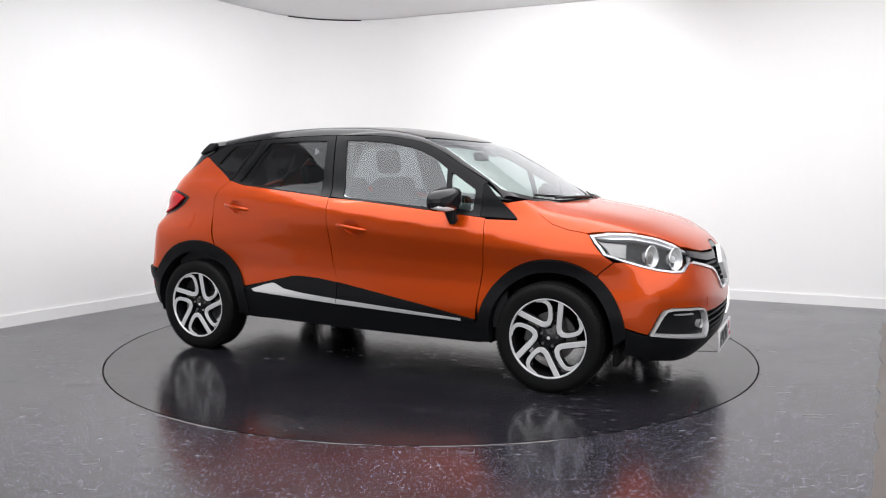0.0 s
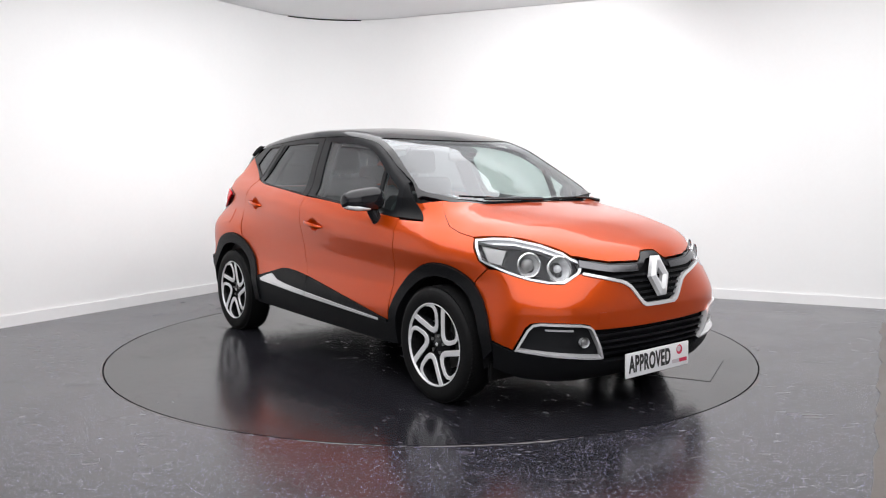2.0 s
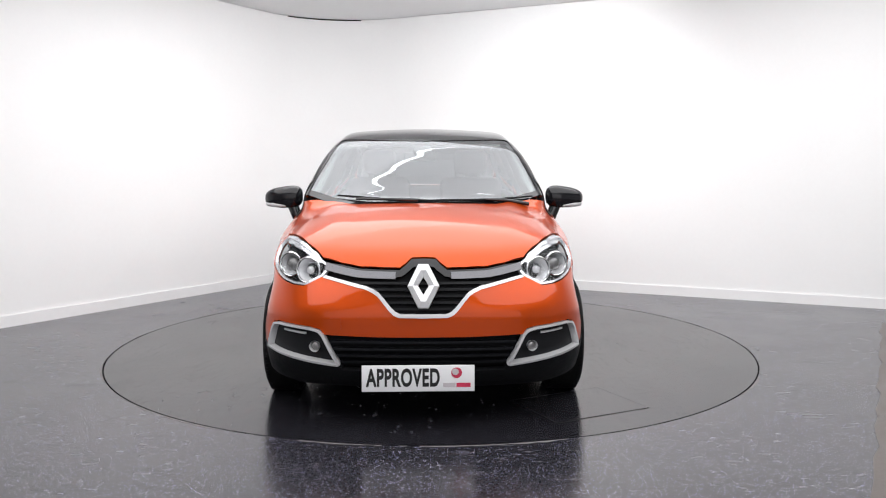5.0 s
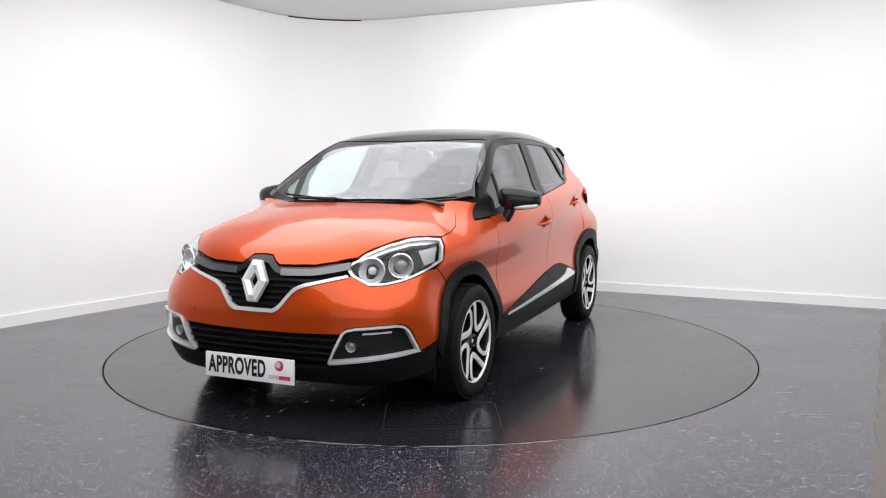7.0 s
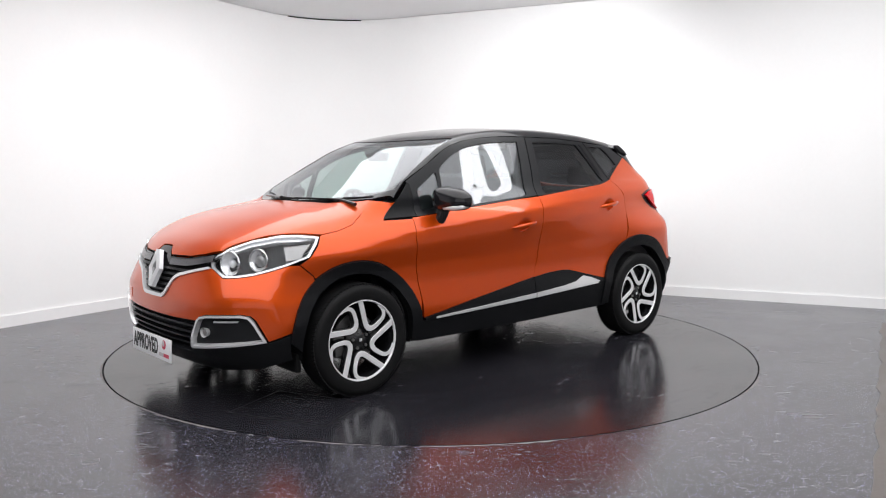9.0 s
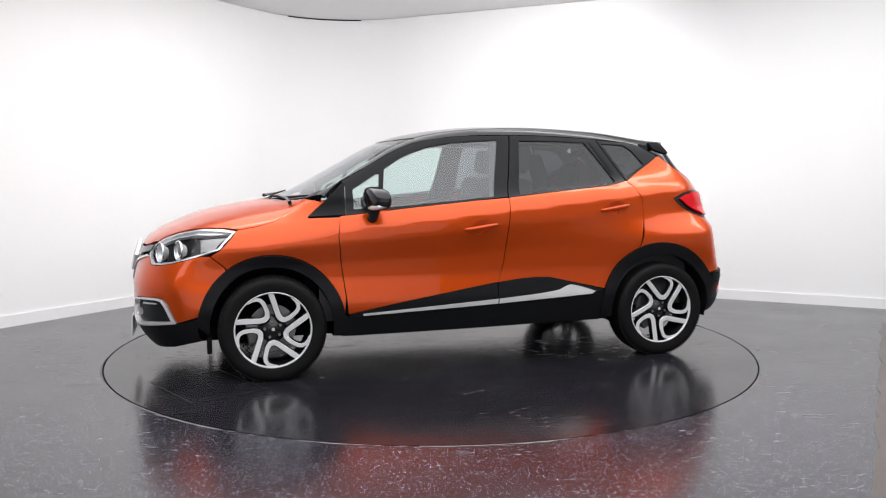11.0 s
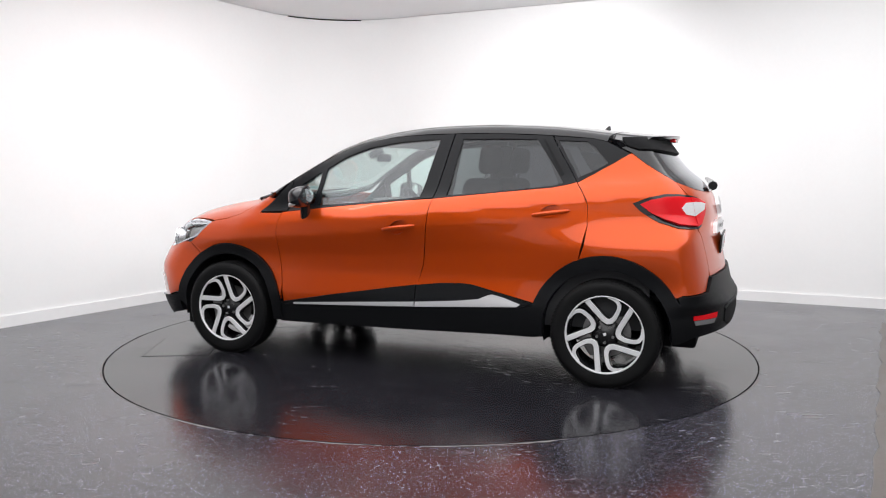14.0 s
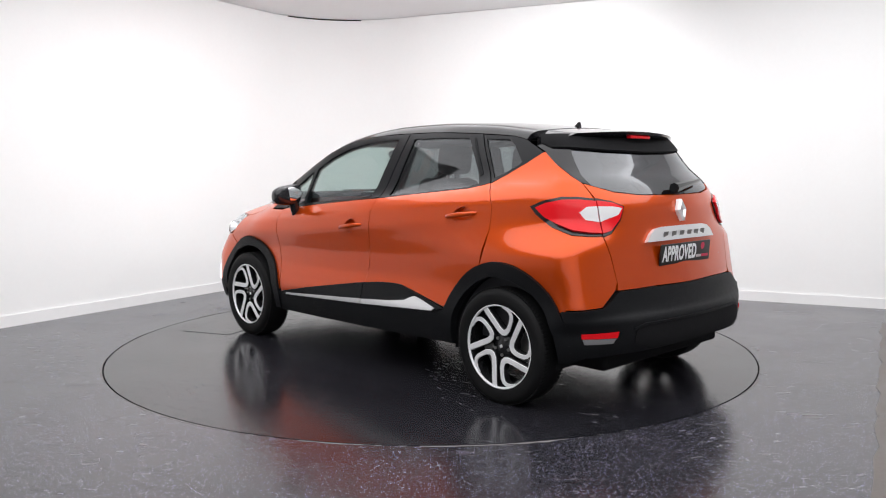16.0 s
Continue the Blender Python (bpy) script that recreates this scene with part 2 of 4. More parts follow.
def panel(name, kind, outline, mat, parent, lift=0.0, depth=0.018, step=0.03, holes=(), mirror=False, label="", bulge=None):
    """A shell cut out of the car's skin along an outline, its rim turned inwards."""
    turn = np.array([60.0, 1.0]) if kind not in ("side", "top") else np.ones(2)
    if mat is ORANGE and depth > 0.01 and name not in ("bonnet", "front_wing"):
        outline = shrink(outline, -0.002, turn[0])
    lines = [resample(np.array(o, float) / turn, step * 0.6) for o in (outline, *holes)]
    lo, hi = lines[0].min(0), lines[0].max(0)
    gx, gy = np.meshgrid(np.arange(lo[0] + step / 2, hi[0], step), np.arange(lo[1] + step / 2, hi[1], step))
    q = np.stack([gx.ravel(), gy.ravel()], 1)
    q = q[inside_outline(lines[0], q)]
    for l in lines[1:]:
        q = q[~inside_outline(l, q)]
    for l in lines:
        q = q[clear_of(l, q, step * 0.4)]
    pts, edges = [], []
    for l in lines:
        n = len(pts)
        pts += list(l)
        edges += [(n + i, n + (i + 1) % len(l)) for i in range(len(l))]
    rim = list(edges)
    pts += list(q)
    vs, es, fs, ov, oe, of = geometry.delaunay_2d_cdt([Vector(p) for p in pts], edges, [], 0, 1e-6)
    flat = np.array([tuple(v) for v in vs])
    mid = np.array([flat[list(f)].mean(0) for f in fs])
    keep = inside_outline(lines[0], mid)
    for l in lines[1:]:
        keep &= ~inside_outline(l, mid)
    fs = [f for f, k in zip(fs, keep) if k]
    p, g = skin(kind, flat * turn, lift)
    if bulge is not None:
        p = p + g * bulge(p)[:, None]
    # rim
    back = {}
    for new_i, olds in enumerate(ov):
        for o in olds:
            back[o] = new_i
    verts, norms, faces = list(p), list(g), []
    for f in fs:
        a, b, c = (p[i] for i in f[:3])
        n = np.cross(b - a, c - a)
        faces.append(tuple(f) if n @ g[f[0]] > 0 else tuple(reversed(f)))
    for a, b in rim:
        a, b = back[a], back[b]
        ids = []
        for i, other in ((a, b), (b, a)):
            ids.append(len(verts))
            verts.append(p[i]), norms.append(g[i])
            verts.append(p[i] - g[i] * depth), norms.append(g[i])
        e = p[b] - p[a]
        n = np.cross(e, g[a])
        n = n / (np.linalg.norm(n) + 1e-12)
        for i in ids:
            norms[i], norms[i + 1] = n, n
        faces.append((ids[0], ids[0] + 1, ids[1] + 1, ids[1]))
    verts = np.array(verts)
    norms = np.array(norms)
    if mirror:
        verts = verts * [1, -1, 1]
        norms = norms * [1, -1, 1]
        faces = [tuple(reversed(f)) for f in faces]
    return mesh_object(name, verts + OFF, faces, mat, parent, True, label, norms)

# ---- room ----
def wall_line(points, z0, z1, thick, name, mat, label, category):
    """A wall of the given thickness outside a line of plan points."""
    bm = bmesh.new()
    rings = []
    n = len(points)
    for i, (x, y) in enumerate(points):
        a, b = points[max(0, i - 1)], points[min(n - 1, i + 1)]
        d = Vector((b[0] - a[0], b[1] - a[1])).normalized()
        o = Vector((-d.y, d.x)) * thick
        rings.append([bm.verts.new((x, y, z0)), bm.verts.new((x, y, z1)), bm.verts.new((x + o.x, y + o.y, z1)), bm.verts.new((x + o.x, y + o.y, z0))])
    for p, q in zip(rings, rings[1:]):
        for i in range(4):
            bm.faces.new((p[i], p[(i + 1) % 4], q[(i + 1) % 4], q[i]))
    bm.faces.new(rings[0]), bm.faces.new(rings[-1])
    ob = part(name, bm, mat, None)
    return tagged(ob, label, category, kind="structure")


LEFT_END, CORNER, RIGHT_END = (-7.0, -4.99), (-1.319, 3.997), (7.0, 0.004)


def coved_corner(r=1.1, n=24):
    """Plan points of the studio's back walls with their rounded corner."""
    c, a, b = Vector(CORNER), Vector(LEFT_END), Vector(RIGHT_END)
    u, v = (a - c).normalized(), (b - c).normalized()
    half = u.angle(v) / 2
    d = r / math.tan(half)
    m = c + (u + v).normalized() * (r / math.sin(half))
    p, q = c + u * d - m, c + v * d - m
    full = p.angle(q)
    turn = 1 if p.x * q.y - p.y * q.x > 0 else -1
    arc = []
    for i in range(n + 1):
        s = turn * full * i / n
        arc.append((m.x + p.x * math.cos(s) - p.y * math.sin(s), m.y + p.x * math.sin(s) + p.y * math.cos(s)))
    return [LEFT_END] + arc + [RIGHT_END]


back = coved_corner()
H = 3.0
wall_line(back, 0, H, 0.15, "wall_back", WALL, "white painted studio wall with a rounded corner", "wall")
# unseen walls added out of view, greyed to limit fill and reflections
wall_line([RIGHT_END, (5.5, -9.2)], 0, H, 0.15, "wall_right", DIM_WALL, "unseen side wall, toned grey to dim the car's reflections", "wall")
wall_line([(5.5, -9.2), (-6.8, -9.2)], 0, H, 0.15, "wall_front", DIM_WALL, "unseen wall behind the camera, toned grey to dim reflections", "wall")
wall_line([(-6.8, -9.2), LEFT_END], 0, H, 0.15, "wall_left", DIM_WALL, "unseen side wall, toned grey to dim the car's reflections", "wall")


def inset(points, d):
    out = []
    for i, (x, y) in enumerate(points):
        a, b = points[max(0, i - 1)], points[min(len(points) - 1, i + 1)]
        v = Vector((b[0] - a[0], b[1] - a[1])).normalized()
        out.append((x + v.y * d, y - v.x * d))
    return out


# shadow line where wall meets ceiling, modelled as a thin dark strip
gap_line = inset(back, 0.004)[6:20]
wall_line(gap_line, H - 0.010, H + 0.002, 0.003, "ceiling_shade_line", DARK, "thin dark strip standing for the shadow line under the ceiling", "trim")
skirt = wall_line(inset(back, 0.016), 0.0, 0.095, 0.014, "baseboard", SKIRT, "white glossy skirting board along the wall", "skirting board")

bm = bmesh.new()
box(bm, -9, 9, -11, 6, H + 0.004, H + 0.2)
tagged(part("ceiling", bm, CEIL, None, smooth=False), "smooth white painted studio ceiling", "ceiling", kind="structure")

bm = bmesh.new()
box(bm, -9, 9, -11, 6, -0.2, -0.02)
tagged(part("subfloor", bm, DARK, None), "dark concrete slab under the studio floor", "floor", kind="structure")


def floor_material(name, flecks, base, r0, r1, ior, wear):
    """Worn dark vinyl with fine bright flecks, satin sheen and scuffs."""
    m = bpy.data.materials.new(name)
    m.use_nodes = True
    nt = m.node_tree
    b = nt.nodes["Principled BSDF"]
    b.inputs["IOR"].default_value = ior
    co = nt.nodes.new("ShaderNodeTexCoord")

    def noise_tex(scale, detail=4, stretch=None):
        n = nt.nodes.new("ShaderNodeTexNoise")
        n.inputs["Scale"].default_value, n.inputs["Detail"].default_value = scale, detail
        if stretch:
            mp = nt.nodes.new("ShaderNodeMapping")
            mp.inputs["Scale"].default_value = stretch
            nt.links.new(co.outputs["Object"], mp.inputs[0])
            nt.links.new(mp.outputs[0], n.inputs["Vector"])
        else:
            nt.links.new(co.outputs["Object"], n.inputs["Vector"])
        return n.outputs[0]

    def ramp(src, a, c, lo, hi):
        r = nt.nodes.new("ShaderNodeMapRange")
        for i, v in enumerate((a, c, lo, hi)):
            r.inputs[i + 1].default_value = v
        nt.links.new(src, r.inputs[0])
        return r.outputs[0]

    def math_node(op, p, q):
        n = nt.nodes.new("ShaderNodeMath")
        n.operation = op
        for i, v in enumerate((p, q)):
            if isinstance(v, float):
                n.inputs[i].default_value = v
            else:
                nt.links.new(v, n.inputs[i])
        return n.outputs[0]

    patch = noise_tex(1.3, 5)
    scuff = noise_tex(2.2, 7, (1.0, 2.6, 1.0))
    grain = noise_tex(180, 2)
    vor = nt.nodes.new("ShaderNodeTexVoronoi")
    vor.inputs["Scale"].default_value = 130
    nt.links.new(co.outputs["Object"], vor.inputs["Vector"])
    fleck = ramp(vor.outputs["Distance"], 0.19, 0.29, 1.0, 0.0)
    pick = nt.nodes.new("ShaderNodeSeparateColor")
    nt.links.new(vor.outputs["Color"], pick.inputs[0])
    fleck = math_node("MULTIPLY", fleck, ramp(pick.outputs[0], 0.58, 0.70, 0.0, 1.0))
    marks = ramp(noise_tex(11, 4, (1.0, 2.2, 1.0)), 0.56, 0.68, 0.0, 0.9)
    scuffs = math_node("ADD", ramp(scuff, 0.60, 0.76, 0.0, 0.7), math_node("MULTIPLY", marks, ramp(noise_tex(0.9, 2), 0.42, 0.58, 0.2, 1.0)))
    shade = math_node("MULTIPLY", ramp(patch, 0.3, 0.7, 0.85, 1.15), ramp(grain, 0.3, 0.7, 0.9, 1.1))
    mix = nt.nodes.new("ShaderNodeMix")
    mix.data_type = "RGBA"
    mix.inputs[6].default_value = (base, base * 0.97, base * 1.2, 1)
    tint = nt.nodes.new("ShaderNodeMix")
    tint.data_type = "RGBA"
    tint.inputs[6].default_value = (0.50, 0.50, 0.95, 1)
    tint.inputs[7].default_value = (0.85, 0.82, 0.88, 1)
    nt.links.new(pick.outputs[1], tint.inputs[0])
    nt.links.new(tint.outputs[2], mix.inputs[7])
    nt.links.new(math_node("MULTIPLY", fleck, flecks), mix.inputs[0])
    sc = nt.nodes.new("ShaderNodeVectorMath")
    sc.operation = "SCALE"
    nt.links.new(mix.outputs[2], sc.inputs[0])
    nt.links.new(math_node("MULTIPLY", shade, math_node("ADD", math_node("MULTIPLY", scuffs, wear), 1.0)), sc.inputs["Scale"])
    nt.links.new(sc.outputs[0], b.inputs["Base Color"])
    rough = math_node("ADD", ramp(patch, 0.3, 0.7, r0, r1), math_node("MULTIPLY", scuffs, 0.14))
    nt.links.new(rough, b.inputs["Roughness"])
    bp = nt.nodes.new("ShaderNodeBump")
    bp.inputs["Strength"].default_value, bp.inputs["Distance"].default_value = 0.12, 0.001
    nt.links.new(math_node("ADD", grain, math_node("MULTIPLY", noise_tex(22, 4, (1, 1, 1)), 4.0)), bp.inputs["Height"])
    nt.links.new(bp.outputs[0], b.inputs["Normal"])
    return m


VINYL = floor_material("dark_flecked_vinyl", 1.0, 0.023, 0.15, 0.24, 1.65, 0.35)
DECK = floor_material("dark_worn_vinyl", 0.08, 0.014, 0.12, 0.21, 1.5, 1.3)
RADIUS = 2.25


def ring_sheet(name, r0, outer, z0, z1, mat, label, category, n=160):
    """A floor sheet with a round opening: from the circle out to a plan outline."""
    bm = bmesh.new()
    lo, hi, far = [], [], []
    for i in range(n):
        a = 2 * math.pi * i / n
        c, s = math.cos(a), math.sin(a)
        lo.append(bm.verts.new((r0 * c, r0 * s, z0)))
        hi.append(bm.verts.new((r0 * c, r0 * s, z1)))
        k = outer / max(abs(c), abs(s))
        far.append(bm.verts.new((k * c, k * s, z1)))
    for i in range(n):
        j = (i + 1) % n
        bm.faces.new((hi[i], far[i], far[j], hi[j]))
        bm.faces.new((lo[i], hi[i], hi[j], lo[j]))
    return tagged(part(name, bm, mat, None, smooth=False), label, category, kind="structure")


floor = ring_sheet("floor", RADIUS + 0.005, 11.0, -0.03, 0.0, VINYL, "dark grey flecked vinyl studio floor, scuffed and glossy", "floor")

# pale worn patches along the rim of the opening
bm = bmesh.new()
inner_edge = outer_edge = None
for i in range(721):
    a = 2 * math.pi * i / 720
    k = noise.noise((7 * math.cos(a), 7 * math.sin(a), 0.3)) + 0.5 * noise.noise((40 * math.cos(a), 40 * math.sin(a), 2.0))
    wide = 0.024 * max(0.0, k + 0.12)
    if wide < 0.002:
        inner_edge = None
        continue
    p = bm.verts.new(((RADIUS + 0.006) * math.cos(a), (RADIUS + 0.006) * math.sin(a), 0.0012))
    q = bm.verts.new(((RADIUS + 0.006 + wide) * math.cos(a), (RADIUS + 0.006 + wide) * math.sin(a), 0.0006))
    if inner_edge:
        bm.faces.new((inner_edge, outer_edge, q, p))
    inner_edge, outer_edge = p, q
part("worn_rim", bm, WORN, floor, "pale worn edge of the vinyl", smooth=False)["kind"] = "stuff"

turntable = tagged(new("turntable"), "dark vinyl-topped round turntable flush with the floor", "turntable")
bm = bmesh.new()
bmesh.ops.create_cone(bm, cap_ends=True, segments=160, radius1=RADIUS - 0.005, radius2=RADIUS - 0.005, depth=0.018, matrix=Matrix.Translation((0, 0, -0.009)))
part("deck", bm, DECK, turntable, "dark grey flecked vinyl disc", smooth=False)

# service hatch let into the deck
bm = bmesh.new()
frame_pose = Matrix.Translation((1.78, 0.87, 0)) @ Matrix.Rotation(math.atan2(0.53, -0.25), 4, "Z")
box(bm, -0.296, 0.296, -0.03, 0.42, -0.004, 0.0012, frame_pose @ Matrix.Translation((0, 0.0, 0)))
hatch = part("hatch_frame", bm, INK, turntable, "black gap round the service hatch", smooth=False)
bm = bmesh.new()
box(bm, -0.290, 0.290, -0.024, 0.414, -0.004, 0.0024, frame_pose)
part("hatch_cover", bm, DECK, hatch, "dark vinyl hatch cover", smooth=False)

# bare strip beside the vinyl
bm = bmesh.new()
edge = [(3.76, 0.70)] + [(3.70 - 2.0 * i / 24 + 0.012 * math.sin(i * 2.3) + 0.008 * math.sin(i * 5.1), 0.62 - 3.5 * i / 24) for i in range(25)]
edge += [(1.2, -3.7), (6.0, -3.7), (6.0, 0.2)]
low = [bm.verts.new((x, y, 0.0005)) for x, y in edge]
high = [bm.verts.new((x, y, 0.003)) for x, y in edge]
bm.faces.new(high)
for i in range(len(edge)):
    bm.faces.new((low[i], low[(i + 1) % len(edge)], high[(i + 1) % len(edge)], high[i]))
tagged(part("floor_strip", bm, BARE, None, smooth=False), "worn brownish bare floor beside the vinyl sheet", "floor", kind="structure")

# ---- car body ----
def rays(kind, points):
    """The same points of the skin as seen along another kind of ray."""
    p = np.asarray(points)
    s = 1 if kind[0] == "n" else -1
    return np.stack([np.degrees(np.arctan2(p[:, 1], s * p[:, 0] - ORIGIN[kind])), p[:, 2]], 1)


def on(kind, *uv):
    return skin(kind, uv)[0]


def circle_arc(cx, cz, r, a0, a1, n=18):
    return [(cx + r * math.cos(radians(a0 + (a1 - a0) * i / n)), cz + r * math.sin(radians(a0 + (a1 - a0) * i / n))) for i in range(n + 1)]


def both_ways(half):
    """A half outline in degrees and height, and its mirror image after it."""
    return list(half) + [(-u, v) for u, v in reversed(half) if abs(u) > 1e-6]


def pair(name, kind, outline, mat, parent, label="", **kw):
    """The same panel on both flanks of the car."""
    return [panel(name, kind, outline, mat, parent, label=label, mirror=m, **kw) for m in (False, True)]


car = tagged(new("car"), "orange compact crossover car with black roof on a turntable", "car")

FX, RX, WZ, FR, RR = 1.306, -1.308, 0.325, 0.437, 0.450
belt_front = [(0.884, 0.984), (0.82, 0.990), (0.43, 1.031), (0.0, 1.071), (-0.207, 1.086)]
belt_rear = [(-0.215, 1.087), (-0.5, 1.116), (-0.79, 1.144), (-0.96, 1.16), (-1.05, 1.178), (-1.102, 1.192)]
clad_top = [(0.848, 0.391), (0.498, 0.455), (0.066, 0.523), (-0.118, 0.548)]
clad_rear = [(-0.128, 0.550), (-0.277, 0.568), (-0.40, 0.574), (-0.483, 0.571), (-0.619, 0.540), (-0.884, 0.474)]

# doors, with cut-outs for the grips
GRIPS = {"front": (-0.004, 0.908, 0.09), "rear": (-0.972, 1.016, 0.09)}


def grip_hole(cx, cz, tilt):
    return [(cx + 0.066 * math.cos(a) - 0.01 * math.sin(a), cz + 0.045 * math.sin(a) - tilt * 0.066 * math.cos(a)) for a in np.linspace(0, 2 * math.pi, 22)[:-1]]


front_door_line = belt_front + [(-0.183, 0.884), (-0.160, 0.672)] + [(-0.124, 0.552)] + clad_top[::-1][1:] + [(0.858, 0.5), (0.885, 0.699), (0.900, 0.872)]
rear_door_line = belt_rear + [(-1.15, 1.13), (-1.183, 1.064), (-1.186, 0.946), (-1.142, 0.744)] + circle_arc(RX, WZ, RR + 0.004, 66, 20, 10) + clad_rear[::-1][1:] + [(-0.170, 0.672), (-0.193, 0.884)]
front_doors = pair("front_door", "side", front_door_line, ORANGE, car, "orange painted front door", holes=[grip_hole(*GRIPS["front"])])
rear_doors = pair("rear_door", "side", rear_door_line, ORANGE, car, "orange painted rear door", holes=[grip_hole(*GRIPS["rear"])])


def door_grips(doors, key):
    cx, cz, tilt = GRIPS[key]
    for door, flip in zip(doors, (False, True)):
        line = grip_hole(cx, cz, tilt)
        cup = panel("grip_recess", "side", line, ORANGE, door, depth=0.004, step=0.012, mirror=flip,
                    bulge=lambda p: -0.045 * np.clip(1 - ((p[:, 0] - cx) / 0.068) ** 2 - ((p[:, 2] - cz + tilt * (p[:, 0] - cx)) / 0.048) ** 2, 0, 1) ** 0.6)
        bm = bmesh.new()
        n, m, rings = 16, 10, []
        for i in range(n + 1):
            s = i / n
            x = cx + 0.112 - 0.225 * s
            z = cz - 0.018 + 0.030 * s + 0.002
            base = skin("side", [(x, z)])[0][0]
            out = 0.036 * math.sin(math.pi * min(1, max(0, s))) ** 0.45 - 0.004
            w = 0.0145 * (0.35 + 0.65 * math.sin(math.pi * s) ** 0.4)
            ring = []
            for k in range(m):
                a = 2 * math.pi * k / m
                ring.append(bm.verts.new((x + OFF[0], (base[1] + out + 0.009 * math.cos(a)) * (-1 if flip else 1) + OFF[1], z + w * math.sin(a))))
            rings.append(ring)
        for p, q in zip(rings, rings[1:]):
            for k in range(m):
                bm.faces.new((p[k], p[(k + 1) % m], q[(k + 1) % m], q[k]))
        bm.faces.new(rings[0]), bm.faces.new(rings[-1])
        part("handle", bm, ORANGE, door, "orange bar handle")


door_grips(front_doors, "front")
door_grips(rear_doors, "rear")

# front wing
hood_gap = [(1.085, 0.640), (1.20, 0.705), (1.28, 0.742), (1.38, 0.752), (1.485, 0.748)]
gap3 = on("top", *[(x, y + 0.004) for x, y in hood_gap])
wing_line = [(0.889, 0.978), (1.083, 0.975)] + [(1.005, 1.046), (0.970, 1.078), (1.000, 1.074)] + [(p[0], p[2]) for p in gap3] + [(1.50, 0.905), (1.535, 0.860), (1.595, 0.797), (1.652, 0.760), (1.577, 0.697)] + circle_arc(FX, WZ, FR + 0.003, 54, 170, 24) + [(0.866, 0.5), (0.893, 0.699), (0.907, 0.872)]
pair("front_wing", "side", wing_line, ORANGE, car, "orange painted front wing")

# rear quarter
lamp_outer = [(49.8, 1.120), (55, 1.128), (60.8, 1.129), (67.0, 1.110), (72.9, 1.075), (70.1, 1.033), (63.6, 0.970), (56.9, 0.935), (52, 0.929), (46.9, 0.927)]
lamp_inner = [(46.4, 0.927), (43.4, 0.940), (39.5, 1.004), (37.4, 1.078), (43, 1.105), (49.2, 1.120)]
quarter = np.concatenate([on("side", (-1.112, 1.190), (-1.20, 1.240), (-1.305, 1.301), (-1.396, 1.357)),
                          on("tail", (71.5, 1.362), (64.8, 1.293), (58.2, 1.233), (54.0, 1.198), *lamp_outer, (44.1, 0.825), (41.9, 0.695), (42.6, 0.655), (47.2, 0.578), (58.4, 0.565)),
                          on("side", (-1.728, 0.560), *circle_arc(RX, WZ, RR + 0.004, 150, 69, 20), (-1.150, 0.744), (-1.194, 0.946), (-1.191, 1.064), (-1.158, 1.13))])
pair("rear_quarter", "tailw", rays("tailw", quarter), ORANGE, car, "orange painted rear quarter panel")
panel("fuel_flap", "side", rounded([(-1.375, 0.852), (-1.535, 0.848), (-1.545, 0.962), (-1.365, 0.968)], 0.03), ORANGE, car, lift=0.003, depth=0.004, mirror=True, label="orange fuel filler flap")

# tailgate
gate = both_ways([(0.0, 0.655), (25, 0.659), (34, 0.655), (41.2, 0.655), (41.4, 0.695), (43.5, 0.825), (45.9, 0.922), (43.0, 0.937), (39.0, 1.003), (36.9, 1.080), (42.8, 1.109), (48.9, 1.125), (53.0, 1.193), (40.9, 1.147), (28, 1.131), (14, 1.128), (0.0, 1.127)])
tailgate = panel("tailgate", "tail", gate, ORANGE, car, label="orange painted tailgate")

# bonnet
lip = [(1.70, 0.657), (1.83, 0.590), (1.925, 0.522), (1.957, 0.500), (2.012, 0.400), (2.045, 0.310), (2.065, 0.200), (2.074, 0.115), (2.062, 0.085), (2.042, 0.058), (2.040, 0.0)]
half = [(1.292, 0.0), (1.275, 0.2), (1.215, 0.42), (1.13, 0.58)] + hood_gap + lip
bonnet = panel("bonnet", "top", half + [(x, -y) for x, y in reversed(half) if y > 0], ORANGE, car, label="orange painted bonnet",
               bulge=lambda p: 0.012 * np.exp(-((np.abs(p[:, 1]) - 0.50 + 0.12 * (p[:, 0] - 1.3)) / 0.07) ** 2) * ease(2.0, 1.8, p[:, 0]))

# front bumper
lamp_head = np.concatenate([on("top", (1.505, 0.753), (1.60, 0.709), (1.70, 0.664), (1.83, 0.597), (1.927, 0.528), (1.962, 0.506)), on("nose", (29.6, 0.797), (31.2, 0.750), (36.3, 0.703), (41, 0.705), (46, 0.717), (51, 0.737), (57, 0.765)), on("side", (1.60, 0.80), (1.54, 0.868))])
head_low = [(31.5, 0.742), (36.4, 0.695), (41, 0.697), (46, 0.709), (51, 0.729), (57, 0.757)]
vee = [(0.0, 0.560), (7.2, 0.562), (8.8, 0.574), (10.2, 0.596), (12.0, 0.632), (13.8, 0.664), (15.4, 0.680), (17.4, 0.693), (25, 0.722), (30.8, 0.742)]
fog = [(50.2, 0.370), (46.8, 0.480), (45.4, 0.506), (43.2, 0.514), (38, 0.511), (32.0, 0.504), (29.6, 0.494), (28.4, 0.476), (26.0, 0.390), (24.4, 0.325), (25.2, 0.318), (27.5, 0.322), (38, 0.345)]
front_half = [(0.0, 0.466), (14, 0.467), (28.0, 0.474), (29.2, 0.500), (32.0, 0.511), (38, 0.518), (43.4, 0.521), (46.2, 0.512), (47.8, 0.484), (51.0, 0.376)]
